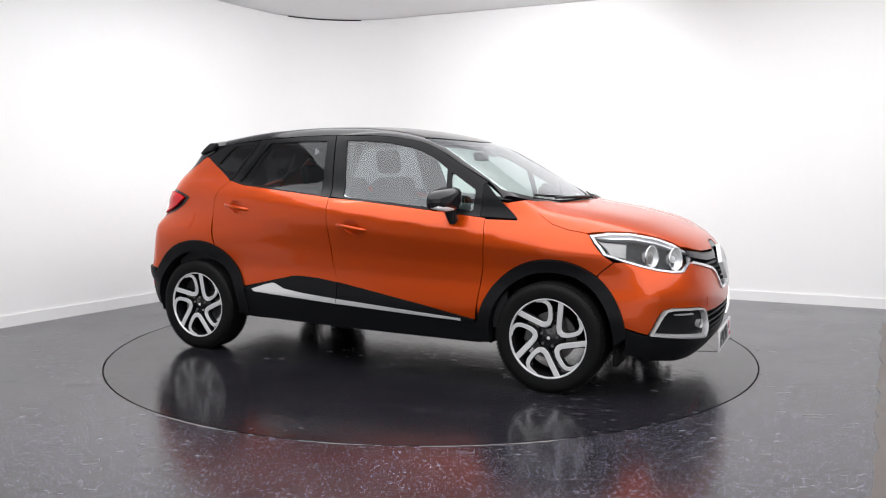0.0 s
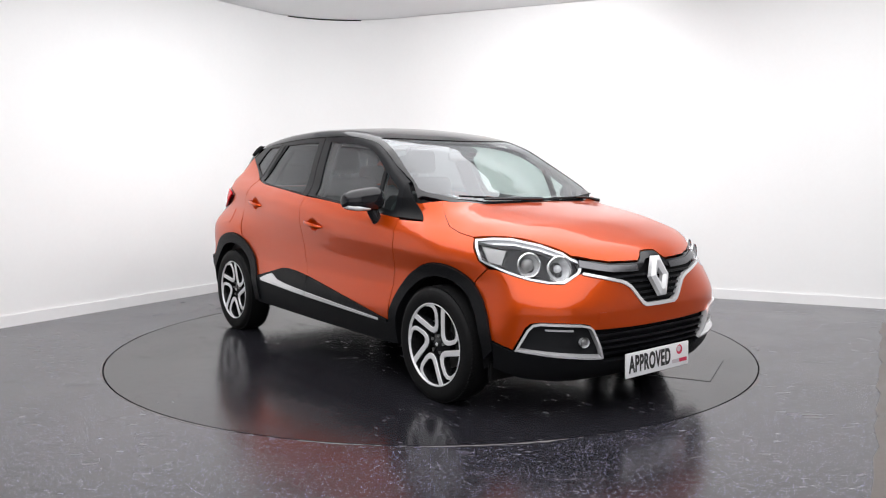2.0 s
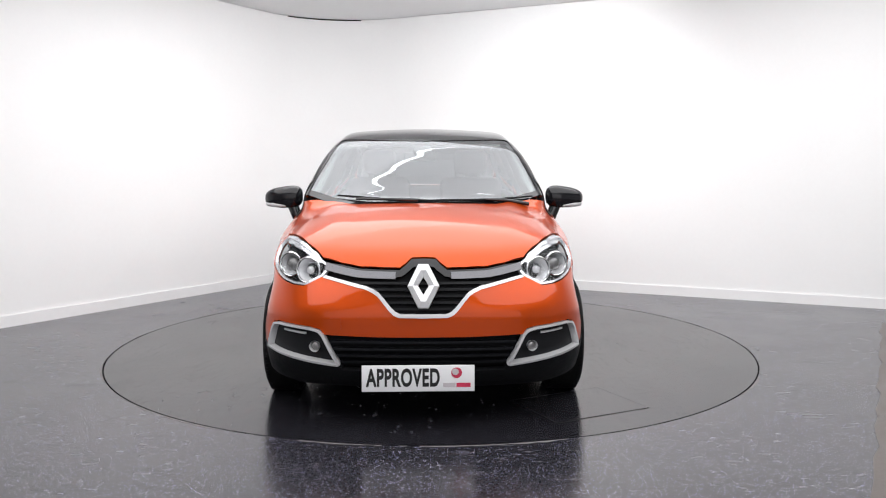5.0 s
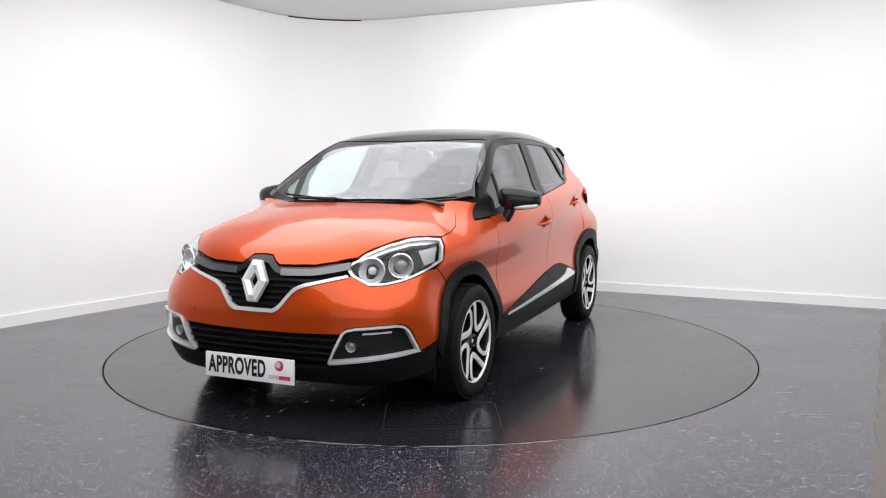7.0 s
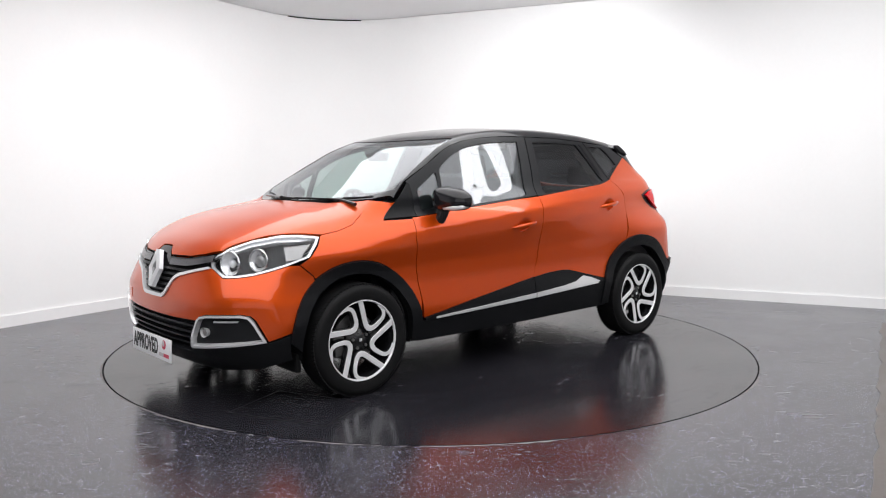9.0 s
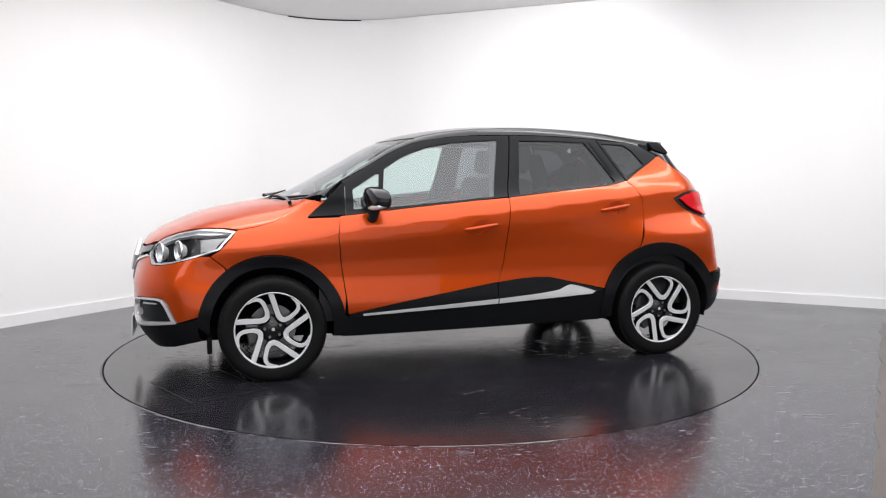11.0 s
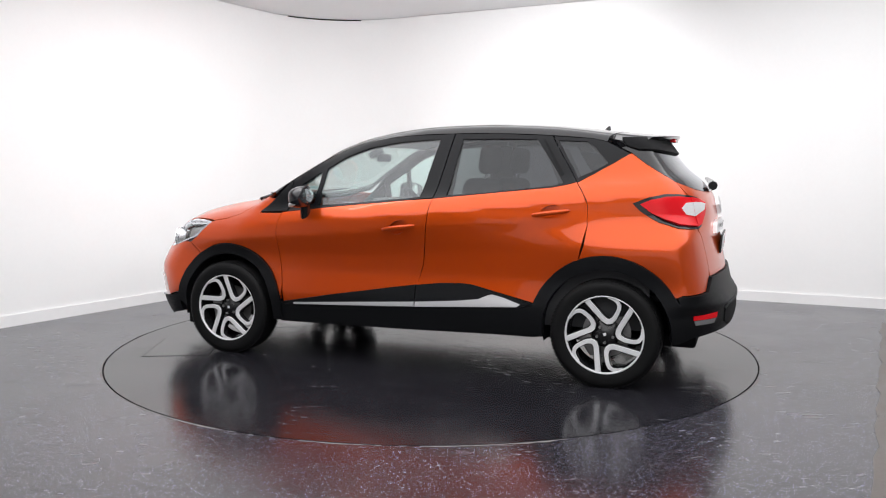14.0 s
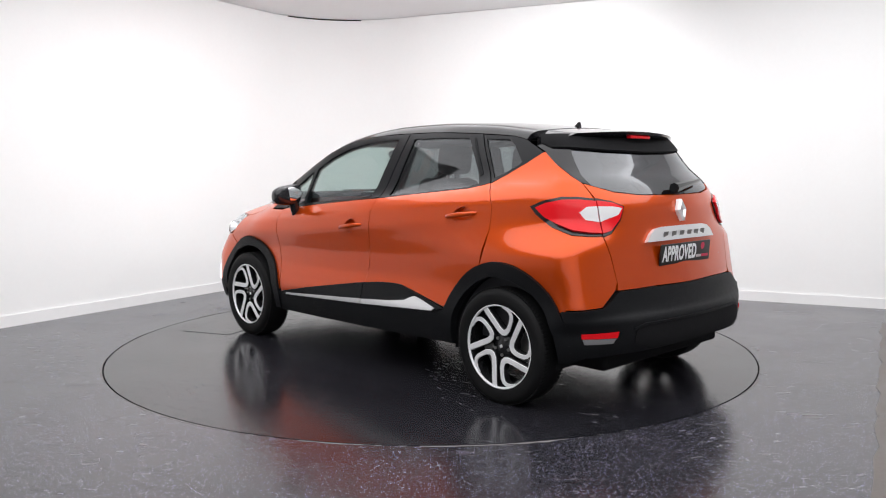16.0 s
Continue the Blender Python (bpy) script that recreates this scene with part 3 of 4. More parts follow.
mid = np.concatenate([on("nose", *front_half), on("side", *circle_arc(FX, WZ, FR + 0.003, 11, 52, 10), (1.584, 0.692), (1.662, 0.756)), on("nose", *head_low[::-1], *vee[::-1])])
line = rays("nosew", mid)
panel("front_bumper", "nosew", [tuple(p) for p in line] + [(-u, v) for u, v in line[::-1][1:-1]], ORANGE, car, label="orange painted front bumper")
low = np.concatenate([on("nose", (0.0, 0.288), (12, 0.290), (24.0, 0.296), (24.2, 0.310), (27.5, 0.316), (38, 0.338), (51.4, 0.366)), on("side", (1.737, 0.396), (1.735, 0.30), (1.72, 0.262)), on("nose", (48, 0.225), (38, 0.205), (20, 0.200), (0, 0.200))])
line = rays("nosew", low)
panel("bumper_skirt", "nosew", [tuple(p) for p in line] + [(-u, v) for u, v in line[::-1][1:-1]], CLADDING, car, lift=0.006, depth=0.03, label="grained black lower bumper")

# upper grille
grille_top = [tuple(p) for p in rays("nose", on("top", *[(x + 0.006, y) for x, y in lip[:2:-1]]))]
recess = both_ways(vee + [(31.5, 0.79), (32.0, 0.815)] + grille_top[::-1][1:])
grille = panel("upper_grille", "nose", recess, DARK, car, lift=-0.030, depth=0.01, label="black upper grille with horizontal bars")
band = both_ways([(0.0, 0.806), (3.2, 0.800), (4.6, 0.780), (6.6, 0.756), (9, 0.748), (16.7, 0.750), (24, 0.765), (30.6, 0.782), (31.8, 0.812)] + grille_top[::-1][1:])
panel("grille_band", "nose", band, BLACK_PAINT, grille, lift=-0.002, depth=0.03, step=0.02, label="glossy black band around the badge")
for z, w in ((0.725, 22), (0.695, 15), (0.664, 12.5), (0.633, 11), (0.602, 9.3)):
    panel("slat", "nose", [(-w, z - 0.006), (w, z - 0.006), (w, z + 0.006), (-w, z + 0.006)], PILLAR, grille, lift=-0.008, depth=0.025, step=0.03)
crest_u, crest_v = np.array(sorted((p[0], p[1]) for p in grille_top)).T
wing_u = np.linspace(8.6, 31.2, 12)
for m in (False, True):
    panel("grille_wing", "nose", [(u, float(np.interp(u, crest_u, crest_v)) - 0.010) for u in wing_u] + [(u, float(np.interp(u, crest_u, crest_v)) - 0.043) for u in wing_u[::-1]], DARK_CHROME, grille, lift=0.004, depth=0.02, step=0.02, mirror=m, label="dark chrome wing beside the badge")
inner_vee = [(u - (0.55 if u > 6 else 0.0), v + 0.018 - 0.009 * min(1.0, u / 28)) for u, v in vee]
panel("chrome_trim", "nose", [(u, v - 0.002) for u, v in both_ways(vee[::-1])] + [(u, v) for u, v in both_ways(inner_vee[::-1])[::-1]], BRIGHT, grille, lift=0.008, depth=0.03, step=0.012, label="chrome strip under the grille")

# badges: plain four-cornered rings
def diamond(name, cx, cz, h, w, kind, parent, face):
    bm = bmesh.new()
    base = skin(kind, [(0.0, cz)])[0][0]
    n = skin(kind, [(0.0, cz)])[1][0]
    nx, nz = n[0], n[2]
    def at(y, z, d):
        return (base[0] + OFF[0] + d * nx - z * nz * (1 if nx > 0 else -1), base[1] + y + OFF[1], base[2] + z * abs(nx) + d * nz)
    outer = [(0.32 * w, h), (w, 0), (0.32 * w, -h), (-0.32 * w, -h), (-w, 0), (-0.32 * w, h)]
    inner = [(0, 0.40 * h), (0.33 * w, 0), (0, -0.40 * h), (0, -0.40 * h), (-0.33 * w, 0), (0, 0.40 * h)]
    o0 = [bm.verts.new(at(y, z, 0.0)) for y, z in outer]
    o1 = [bm.verts.new(at(y * 0.97, z * 0.98, face)) for y, z in outer]
    md = [bm.verts.new(at((y * 0.5 + a * 0.5), (z * 0.5 + b * 0.5), face + 0.010)) for (y, z), (a, b) in zip(outer, inner)]
    i1 = [bm.verts.new(at(y, z * 1.02, face)) for y, z in inner]
    i0 = [bm.verts.new(at(y, z, 0.0)) for y, z in inner]
    for p, q in ((o0, o1), (o1, md), (md, i1), (i1, i0)):
        for k in range(6):
            try:
                bm.faces.new((p[k], p[(k + 1) % 6], q[(k + 1) % 6], q[k]))
            except ValueError:
                pass
    bmesh.ops.remove_doubles(bm, verts=bm.verts, dist=0.0004)
    return part(name, bm, SATIN, parent, "chrome diamond badge", smooth=False)


diamond("badge", 0, 0.709, 0.108, 0.078, "nose", car, 0.022)
diamond("rear_badge", 0, 1.045, 0.062, 0.045, "tail", tailgate, 0.018)

# lower grille
lower = panel("lower_grille", "nose", both_ways([(0.0, 0.285), (24.3, 0.292), (27.6, 0.470), (14, 0.463), (0.0, 0.462)]), DARK, car, lift=-0.035, depth=0.01, label="black lower grille with horizontal bars")
for z, w in ((0.437, 26.6), (0.402, 25.8), (0.367, 25.0), (0.332, 24.3)):
    panel("slat", "nose", [(-w, z - 0.005), (w, z - 0.005), (w, z + 0.006), (-w, z + 0.006)], PILLAR, lower, lift=-0.006, depth=0.03)

# fog lamps
for m in (False, True):
    recess = panel("fog_lamp", "nose", shrink(fog, 0.006, 60), LAMP_DARK, car, lift=-0.022, depth=0.01, mirror=m, label="black fog lamp recess in chrome frame")
    panel("chrome_frame", "nose", fog, BRIGHT, recess, lift=0.012, depth=0.034, step=0.012, holes=[shrink(fog, 0.011, 60)], mirror=m, label="chrome frame")
    panel("running_light", "nose", rounded([(34.0, 0.466), (42.0, 0.473), (42.2, 0.481), (34.0, 0.476)], 0.2), SATIN, recess, lift=-0.012, depth=0.012, mirror=m, step=0.02, label="clear running light strip")
    s = -1 if m else 1
    c = skin("nose", [(30.8, 0.412)])[0][0]
    bm = bmesh.new()
    mt = Matrix.Translation((c[0] + OFF[0] - 0.012, s * c[1] + OFF[1], c[2])) @ Euler((0, radians(90), s * radians(14))).to_matrix().to_4x4()
    bmesh.ops.create_cone(bm, cap_ends=False, segments=28, radius1=0.020, radius2=0.027, depth=0.03, matrix=mt)
    part("bezel", bm, SATIN, recess, "silver lamp ring")
    bm = bmesh.new()
    bmesh.ops.create_uvsphere(bm, u_segments=24, v_segments=12, radius=0.021, matrix=mt @ Matrix.Diagonal((1, 1, 0.5, 1)))
    part("lens", bm, STEEL, recess, "clear fog lamp lens")

# headlamps
head_line = rays("nosew", lamp_head)
for m in (False, True):
    s = -1 if m else 1
    lamp = panel("headlamp", "nosew", head_line, LAMP_DARK, car, lift=-0.055, depth=0.01, mirror=m, label="clear headlamp with chrome reflectors")
    panel("surround", "nosew", head_line, LAMP_SILVER, lamp, lift=-0.004, depth=0.016, step=0.012, holes=[shrink(head_line, 0.010, 60)], mirror=m, label="silver lamp edge")
    panel("eyebrow", "nosew", np.concatenate([shrink(head_line, 0.009, 60)[:6], shrink(head_line, 0.026, 60)[1:6][::-1]]), LAMP_SILVER, lamp, lift=-0.016, depth=0.02, step=0.014, mirror=m, label="silver light strip along the top edge")
    panel("lens_cover", "nosew", head_line, CLEAR, lamp, lift=0.002, depth=0.006, mirror=m, label="clear plastic lens").visible_shadow = False
    for k, (u, z, r) in enumerate(((47.5, 0.800, 0.060), (37.8, 0.783, 0.064))):
        c, g = skin("nose", [(u, z)])
        c, g = c[0] - 0.030 * g[0], g[0]
        axis = Vector((0.93, s * 0.36, 0.05)).normalized()
        mt = Matrix.Translation((c[0] + OFF[0], s * c[1] + OFF[1], c[2])) @ axis.to_track_quat("Z", "Y").to_matrix().to_4x4()
        bm = bmesh.new()
        bmesh.ops.create_cone(bm, cap_ends=False, segments=32, radius1=r * 0.5, radius2=r, depth=0.045, matrix=mt)
        part("reflector", bm, BRIGHT, lamp, "chrome reflector bowl")
        bm = bmesh.new()
        tube(bm, [mt @ Vector((r * math.cos(2 * math.pi * i / 32), r * math.sin(2 * math.pi * i / 32), 0.0225)) for i in range(32)], 0.005, 8, True)
        part("bezel_ring", bm, CHROME, lamp, "chrome ring")
        bm = bmesh.new()
        bmesh.ops.create_uvsphere(bm, u_segments=24, v_segments=14, radius=r * (0.58 if k == 0 else 0.32), matrix=mt @ Matrix.Diagonal((1, 1, 0.6 if k == 0 else 0.8, 1)))
        part("projector" if k == 0 else "bulb_cap", bm, STEEL if k == 0 else SATIN, lamp, "dark glass projector lens" if k == 0 else "silver bulb cap")
    panel("indicator", "nosew", rays("nosew", np.concatenate([on("side", (1.56, 0.885), (1.64, 0.80)), on("nose", (56, 0.79), (55, 0.87))])), STEEL, lamp, lift=-0.028, depth=0.02, mirror=m, step=0.02, label="silver indicator reflector")

# sills, cladding and bright strips
pair("door_cladding", "side", [(0.845, 0.388), (0.498, 0.451), (0.066, 0.519), (-0.118, 0.544), (-0.112, 0.412), (0.76, 0.374), (0.842, 0.372)], CLADDING, car, lift=0.010, label="grained black door cladding")
pair("door_cladding", "side", [(-0.124, 0.546), (-0.277, 0.564), (-0.40, 0.570), (-0.483, 0.567), (-0.619, 0.536), (-0.878, 0.470), (-0.79, 0.446), (-0.118, 0.412)], CLADDING, car, lift=0.010, label="grained black rear door cladding")
pair("sill", "side", [(0.885, 0.385), (0.842, 0.368), (0.76, 0.370), (-0.118, 0.407), (-0.79, 0.441), (-0.884, 0.466), (-0.93, 0.40), (-0.915, 0.272), (0.0, 0.255), (0.89, 0.248)], CLADDING, car, lift=0.004, depth=0.05, label="grained black sill")
pair("bright_strip", "side", [(0.762, 0.389), (0.762, 0.378), (-0.114, 0.414), (-0.116, 0.443)], BRIGHT, car, lift=0.018, depth=0.012, step=0.02, label="bright strip on the front door")
pair("bright_strip", "side", [(-0.124, 0.443), (-0.122, 0.414), (-0.25, 0.421), (-0.785, 0.448), (-0.806, 0.463), (-0.70, 0.497), (-0.629, 0.513), (-0.60, 0.505), (-0.541, 0.480), (-0.40, 0.463)], BRIGHT, car, lift=0.018, depth=0.012, step=0.02, label="bright wedge strip on the rear door")

# wheel arches
for cx, r in ((FX, FR), (RX, RR)):
    if cx > 0:
        line = circle_arc(cx, WZ, r, 4, 176, 36) + [(cx - r + 0.005, 0.26), (cx - 0.368, 0.26)] + circle_arc(cx, WZ, 0.366, 184, -4, 36) + [(cx + 0.366, 0.30)]
    else:
        line = circle_arc(cx, WZ, r, -4, 149, 36) + [(cx - 0.425, 0.50), (cx - 0.43, 0.34), (cx - 0.415, 0.29)] + circle_arc(cx, WZ, 0.372, 186, -6, 36)
    pair("wheel_arch", "side", line, CLADDING, car, lift=0.016, depth=0.05, step=0.02, label="grained black wheel arch")
    for s in (1, -1):
        bm = bmesh.new()
        rows = []
        for i in range(25):
            a = radians(-12 + 204 * i / 24)
            x, z = cx + 0.375 * math.cos(a), WZ + 0.375 * math.sin(a)
            rows.append([bm.verts.new((x + OFF[0], s * y + OFF[1], z)) for y in (0.84, 0.52)] + [bm.verts.new((cx + OFF[0], s * 0.52 + OFF[1], WZ))])
        for p, q in zip(rows, rows[1:]):
            bm.faces.new((p[0], p[1], q[1], q[0]))
            bm.faces.new((p[1], p[2], q[2], q[1])) if p[2] is not q[2] else None
        part("wheel_well", bm, DARK, car)

# rear bumper
rear_half = np.concatenate([on("tail", (0.0, 0.648), (25, 0.652), (41.4, 0.646), (47, 0.570), (58.4, 0.557)), on("side", (-1.712, 0.552), (-1.722, 0.42), (-1.715, 0.29)), on("tail", (52, 0.320), (41.3, 0.340), (25, 0.345), (0, 0.350))])
line = rays("tailw", rear_half)
rear_bumper = panel("rear_bumper", "tailw", [tuple(p) for p in line] + [(-u, v) for u, v in line[::-1][1:-1]], CLADDING, car, lift=0.016, depth=0.04, label="grained black rear bumper")
panel("bumper_insert", "tail", rounded(both_ways([(0, 0.352), (30, 0.352), (37, 0.39), (36, 0.455), (32, 0.472), (0, 0.474)]), 1.0), DARK, rear_bumper, lift=0.021, depth=0.006, label="dark lower bumper insert")
panel("towing_ridge", "tail", rounded(both_ways([(0, 0.476), (32, 0.474), (36.6, 0.457), (37.2, 0.464), (33, 0.484), (0, 0.487)]), 0.5), CLADDING, rear_bumper, lift=0.026, depth=0.012, step=0.015)
for m in (False, True):
    panel("reflector", "tail", [(53.4, 0.447), (42.3, 0.455), (42.8, 0.424), (53.2, 0.419)], RED_LENS, rear_bumper, lift=0.022, depth=0.01, step=0.02, mirror=m, label="red rear reflector")
    panel("rear_fog_lamp", "tail", [(53.0, 0.416), (43.0, 0.421), (44.2, 0.396), (52.4, 0.391)], SMOKED, rear_bumper, lift=0.021, depth=0.01, step=0.02, mirror=m, label="clear lower rear lamp")

# tail lamps
for m in (False, True):
    lamp = panel("tail_lamp", "tailw", rays("tailw", on("tail", *lamp_outer)), GLOSS_BLACK, car, lift=0.004, depth=0.03, mirror=m, label="red and clear tail lamp in black housing")
    panel("red_lens", "tailw", rays("tailw", on("tail", (49.3, 1.104), (55, 1.112), (60.5, 1.112), (66.0, 1.096), (70.0, 1.070), (66, 1.022), (61.5, 0.980), (56.4, 0.951), (51, 0.942), (47.2, 0.940))), RED_LENS, lamp, lift=0.014, depth=0.014, step=0.018, mirror=m, bulge=lambda p: 0.012 * np.exp(-((p[:, 2] - 1.03) / 0.06) ** 2), label="red lens")
    panel("clear_lens", "tail", [(49.0, 1.076), (52.5, 1.074), (54.8, 1.047), (52.7, 1.006), (48.2, 0.994)], WHITE_LENS, lamp, lift=0.026, depth=0.02, step=0.018, mirror=m, label="clear reversing lens")
    gate_lamp = panel("gate_lamp", "tail", lamp_inner, GLOSS_BLACK, tailgate, lift=0.004, depth=0.03, mirror=m, label="inner tail lamp on the tailgate")
    panel("red_lens", "tail", [(46.8, 0.938), (43.7, 0.952), (40.6, 1.005), (38.6, 1.072), (43, 1.095), (48.9, 1.107)], RED_LENS, gate_lamp, lift=0.014, depth=0.014, step=0.018, mirror=m, bulge=lambda p: 0.008 * np.exp(-((p[:, 2] - 1.03) / 0.06) ** 2), label="red lens")
    panel("clear_lens", "tail", [(48.5, 1.076), (43, 1.074), (39.5, 1.066), (41.1, 1.032), (44.5, 1.018), (47.7, 0.996)], WHITE_LENS, gate_lamp, lift=0.023, depth=0.02, step=0.018, mirror=m, label="clear reversing lens")

# ---- glasshouse ----
rail = [(1.016, 1.062), (0.975, 1.100), (0.868, 1.198), (0.679, 1.297), (0.519, 1.385), (0.41, 1.43), (0.301, 1.458), (0.15, 1.480), (0.007, 1.491), (-0.29, 1.498), (-0.55, 1.496), (-0.91, 1.478), (-1.17, 1.456), (-1.26, 1.435), (-1.325, 1.405)]
quarter_light = rounded([(0.800, 1.150), (0.640, 1.250), (0.622, 1.252), (0.648, 1.048), (0.795, 1.022)], 0.012)
front_glass = [(0.590, 1.276), (0.475, 1.348), (0.380, 1.388), (0.298, 1.415), (0.121, 1.446), (-0.06, 1.460), (-0.196, 1.464), (-0.118, 1.098), (0.0, 1.086), (0.43, 1.048), (0.622, 1.034)]
rear_glass = [(-0.350, 1.463), (-0.60, 1.463), (-0.832, 1.456), (-0.90, 1.365), (-0.985, 1.245), (-1.020, 1.190), (-0.95, 1.172), (-0.789, 1.155), (-0.50, 1.126), (-0.296, 1.108)]
tri = [(1.080, 0.982), (1.000, 1.052), (0.955, 1.092), (0.905, 1.142), (0.860, 1.188), (0.846, 1.18), (0.852, 0.992)]
pair("sail_panel", "side", tri, CLADDING, car, lift=0.004, label="black triangle at the pillar foot")
front_frame = [(0.846, 0.994), (0.842, 1.182), (0.860, 1.198)] + rail[3:10] + [(-0.285, 1.497), (-0.250, 1.30), (-0.209, 1.092)] + belt_front[::-1][1:-1]
front_frame = [(x, z + (0.005 if z < 1.1 and i > 9 else 0)) for i, (x, z) in enumerate(front_frame)]
frames = pair("front_window_frame", "side", front_frame, PILLAR, car, holes=[quarter_light, front_glass], depth=0.03, label="black front door window frame")
rear_frame = [(-0.293, 1.497)] + rail[10:12] + [(-0.925, 1.476), (-0.965, 1.405), (-1.05, 1.275), (-1.099, 1.197)] + [(x, z + 0.005) for x, z in belt_rear[::-1][1:]] + [(-0.258, 1.30)]
pair("rear_window_frame", "side", rear_frame, PILLAR, car, holes=[rear_glass], depth=0.03, label="black rear door window frame")
side_quarter = [(-0.935, 1.474)] + rail[12:14] + [(-1.325, 1.402), (-1.398, 1.364), (-1.305, 1.308), (-1.20, 1.247), (-1.108, 1.197), (-1.058, 1.275), (-0.973, 1.405)]
quarter_glass = [(-0.966, 1.448), (-1.140, 1.440), (-1.195, 1.402), (-1.275, 1.309), (-1.195, 1.262), (-1.108, 1.222), (-1.062, 1.295)]
pair("rear_pillar", "side", side_quarter, PILLAR, car, holes=[quarter_glass], depth=0.03, label="black rear pillar")
for name, outline, mat, label in (("quarter_light", quarter_light, GLASS, "small fixed front window"), ("front_window", front_glass, GLASS, "green tinted front door window"),
                                  ("rear_window", rear_glass, PRIVACY, "dark tinted rear door window"), ("rear_quarter_window", quarter_glass, PRIVACY, "dark tinted rear quarter window")):
    for pane in pair(name, "side", outline, mat, car, label, lift=-0.007, depth=0.003):
        pane.visible_shadow = False
pair("pillar_bar", "side", [(-0.868, 1.455), (-0.885, 1.455), (-1.022, 1.245), (-1.005, 1.232)], CLADDING, car, lift=0.003, step=0.02)

rail3 = on("side", *rail)
screen_half = [(0.478, 0.0), (0.466, 0.15), (0.436, 0.32), (0.372, 0.50), (0.352, 0.555), (0.372, 0.572), (0.52, 0.598), (0.75, 0.655), (0.945, 0.702), (0.985, 0.685), (1.10, 0.53), (1.185, 0.34), (1.225, 0.17), (1.235, 0.0)]
screen = screen_half + [(x, -y) for x, y in reversed(screen_half) if y > 0]
front_edge = [(1.285, 0.0), (1.268, 0.2), (1.208, 0.42), (1.123, 0.58), (1.078, 0.635), (1.030, 0.690)]
roof_half = front_edge + [(p[0], p[1] - 0.002) for p in rail3[1:14]] + [(-1.285, 0.535), (-1.30, 0.35), (-1.31, 0.0)]
panel("roof", "top", roof_half + [(x, -y) for x, y in reversed(roof_half) if y > 0][:], BLACK_PAINT, car, holes=[screen], depth=0.03, label="glossy black roof with pillars")
pane = panel("windscreen", "top", screen, SCREEN, car, lift=-0.004, depth=0.004, label="clear windscreen")
pane.visible_shadow = False
panel("screen_shade_band", "top", [(0.472, 0.0), (0.455, 0.2), (0.424, 0.34), (0.362, 0.50), (0.40, 0.50), (0.455, 0.34), (0.488, 0.2), (0.500, 0.0), (0.488, -0.2), (0.455, -0.34), (0.40, -0.50), (0.362, -0.50), (0.424, -0.34), (0.455, -0.2)], GLOSS_BLACK, car, lift=-0.010, depth=0.002, step=0.02)

# rear window, its black sides and the spoiler
rear_pane = both_ways([(0.0, 1.136), (14, 1.137), (28, 1.140), (40.9, 1.157), (50, 1.188), (54, 1.24), (57, 1.31), (61, 1.425), (30, 1.43), (0, 1.43)])
rear_screen = panel("rear_screen", "tail", rear_pane, REAR_DARK, tailgate, lift=-0.004, depth=0.004, label="dark tinted rear window")
rear_screen.visible_shadow = False
for m in (False, True):
    panel("rear_screen_side", "tailw", rays("tailw", np.concatenate([on("tail", (54.4, 1.204), (58.2, 1.238), (64.8, 1.299), (71.5, 1.369)), on("side", (-1.345, 1.40)), on("tail", (66, 1.43), (61.6, 1.43), (57.3, 1.31), (54.3, 1.24), (50.5, 1.186))])), BLACK_PAINT, tailgate, lift=0.001, mirror=m, step=0.02, label="black trim beside the rear window")


def spoiler():
    bm = bmesh.new()
    nx, ny = 14, 40
    top, low = [], []
    for i in range(nx + 1):
        ta, tb = [], []
        for j in range(ny + 1):
            v = -1 + 2 * j / ny
            y = (0.532 + 0.035 * min(1, 2 * i / nx)) * v
            back = -1.625 + 0.15 * abs(v) ** 3
            x = -1.295 + 0.02 * abs(v) + (back + 1.295) * i / nx
            s = i / nx
            z = float(TOP(x)) - y * y * (0.085 + 0.05 * float(ease(-0.9, -1.6, x))) - 0.002 + 0.006 * s * s - 0.03 * max(0, abs(v) - 0.85) / 0.15 * 1.0
            th = 0.072 * (1 - s) + 0.017 + 0.022 * math.sin(math.pi * s)
            ta.append(bm.verts.new((x + OFF[0], y + OFF[1], z)))
            tb.append(bm.verts.new((x + OFF[0] + 0.012 * s, y * 0.985 + OFF[1], z - th)))
        top.append(ta), low.append(tb)
    for i in range(nx):
        for j in range(ny):
            bm.faces.new((top[i][j], top[i + 1][j], top[i + 1][j + 1], top[i][j + 1]))
            bm.faces.new((low[i][j], low[i][j + 1], low[i + 1][j + 1], low[i + 1][j]))
        for j in (0, ny):
            bm.faces.new((top[i][j], low[i][j], low[i + 1][j], top[i + 1][j]))
    for i in (0, nx):
        for j in range(ny):
            bm.faces.new((top[i][j], top[i][j + 1], low[i][j + 1], low[i][j]))
    bmesh.ops.recalc_face_normals(bm, faces=bm.faces)
    ob = part("spoiler", bm, BLACK_PAINT, tailgate, "glossy black roof spoiler")
    return ob


wing = spoiler()
# spoiler's shade on the top of the rear glass, built as a matte dark band
panel("spoiler_shade", "tail", both_ways([(0, 1.365), (40, 1.372), (58, 1.382), (68, 1.385), (74, 1.41), (76, 1.455), (40, 1.455), (0, 1.455)]), DARK, wing, lift=0.012, depth=0.02, label="dark band standing for the shade under the spoiler")
bm = bmesh.new()
box(bm, -1.606 + OFF[0], -1.575 + OFF[0], -0.10 + OFF[1], 0.10 + OFF[1], 1.446, 1.463, bevel=0.004)
part("brake_light", bm, RED_LENS, wing, "red high brake light")

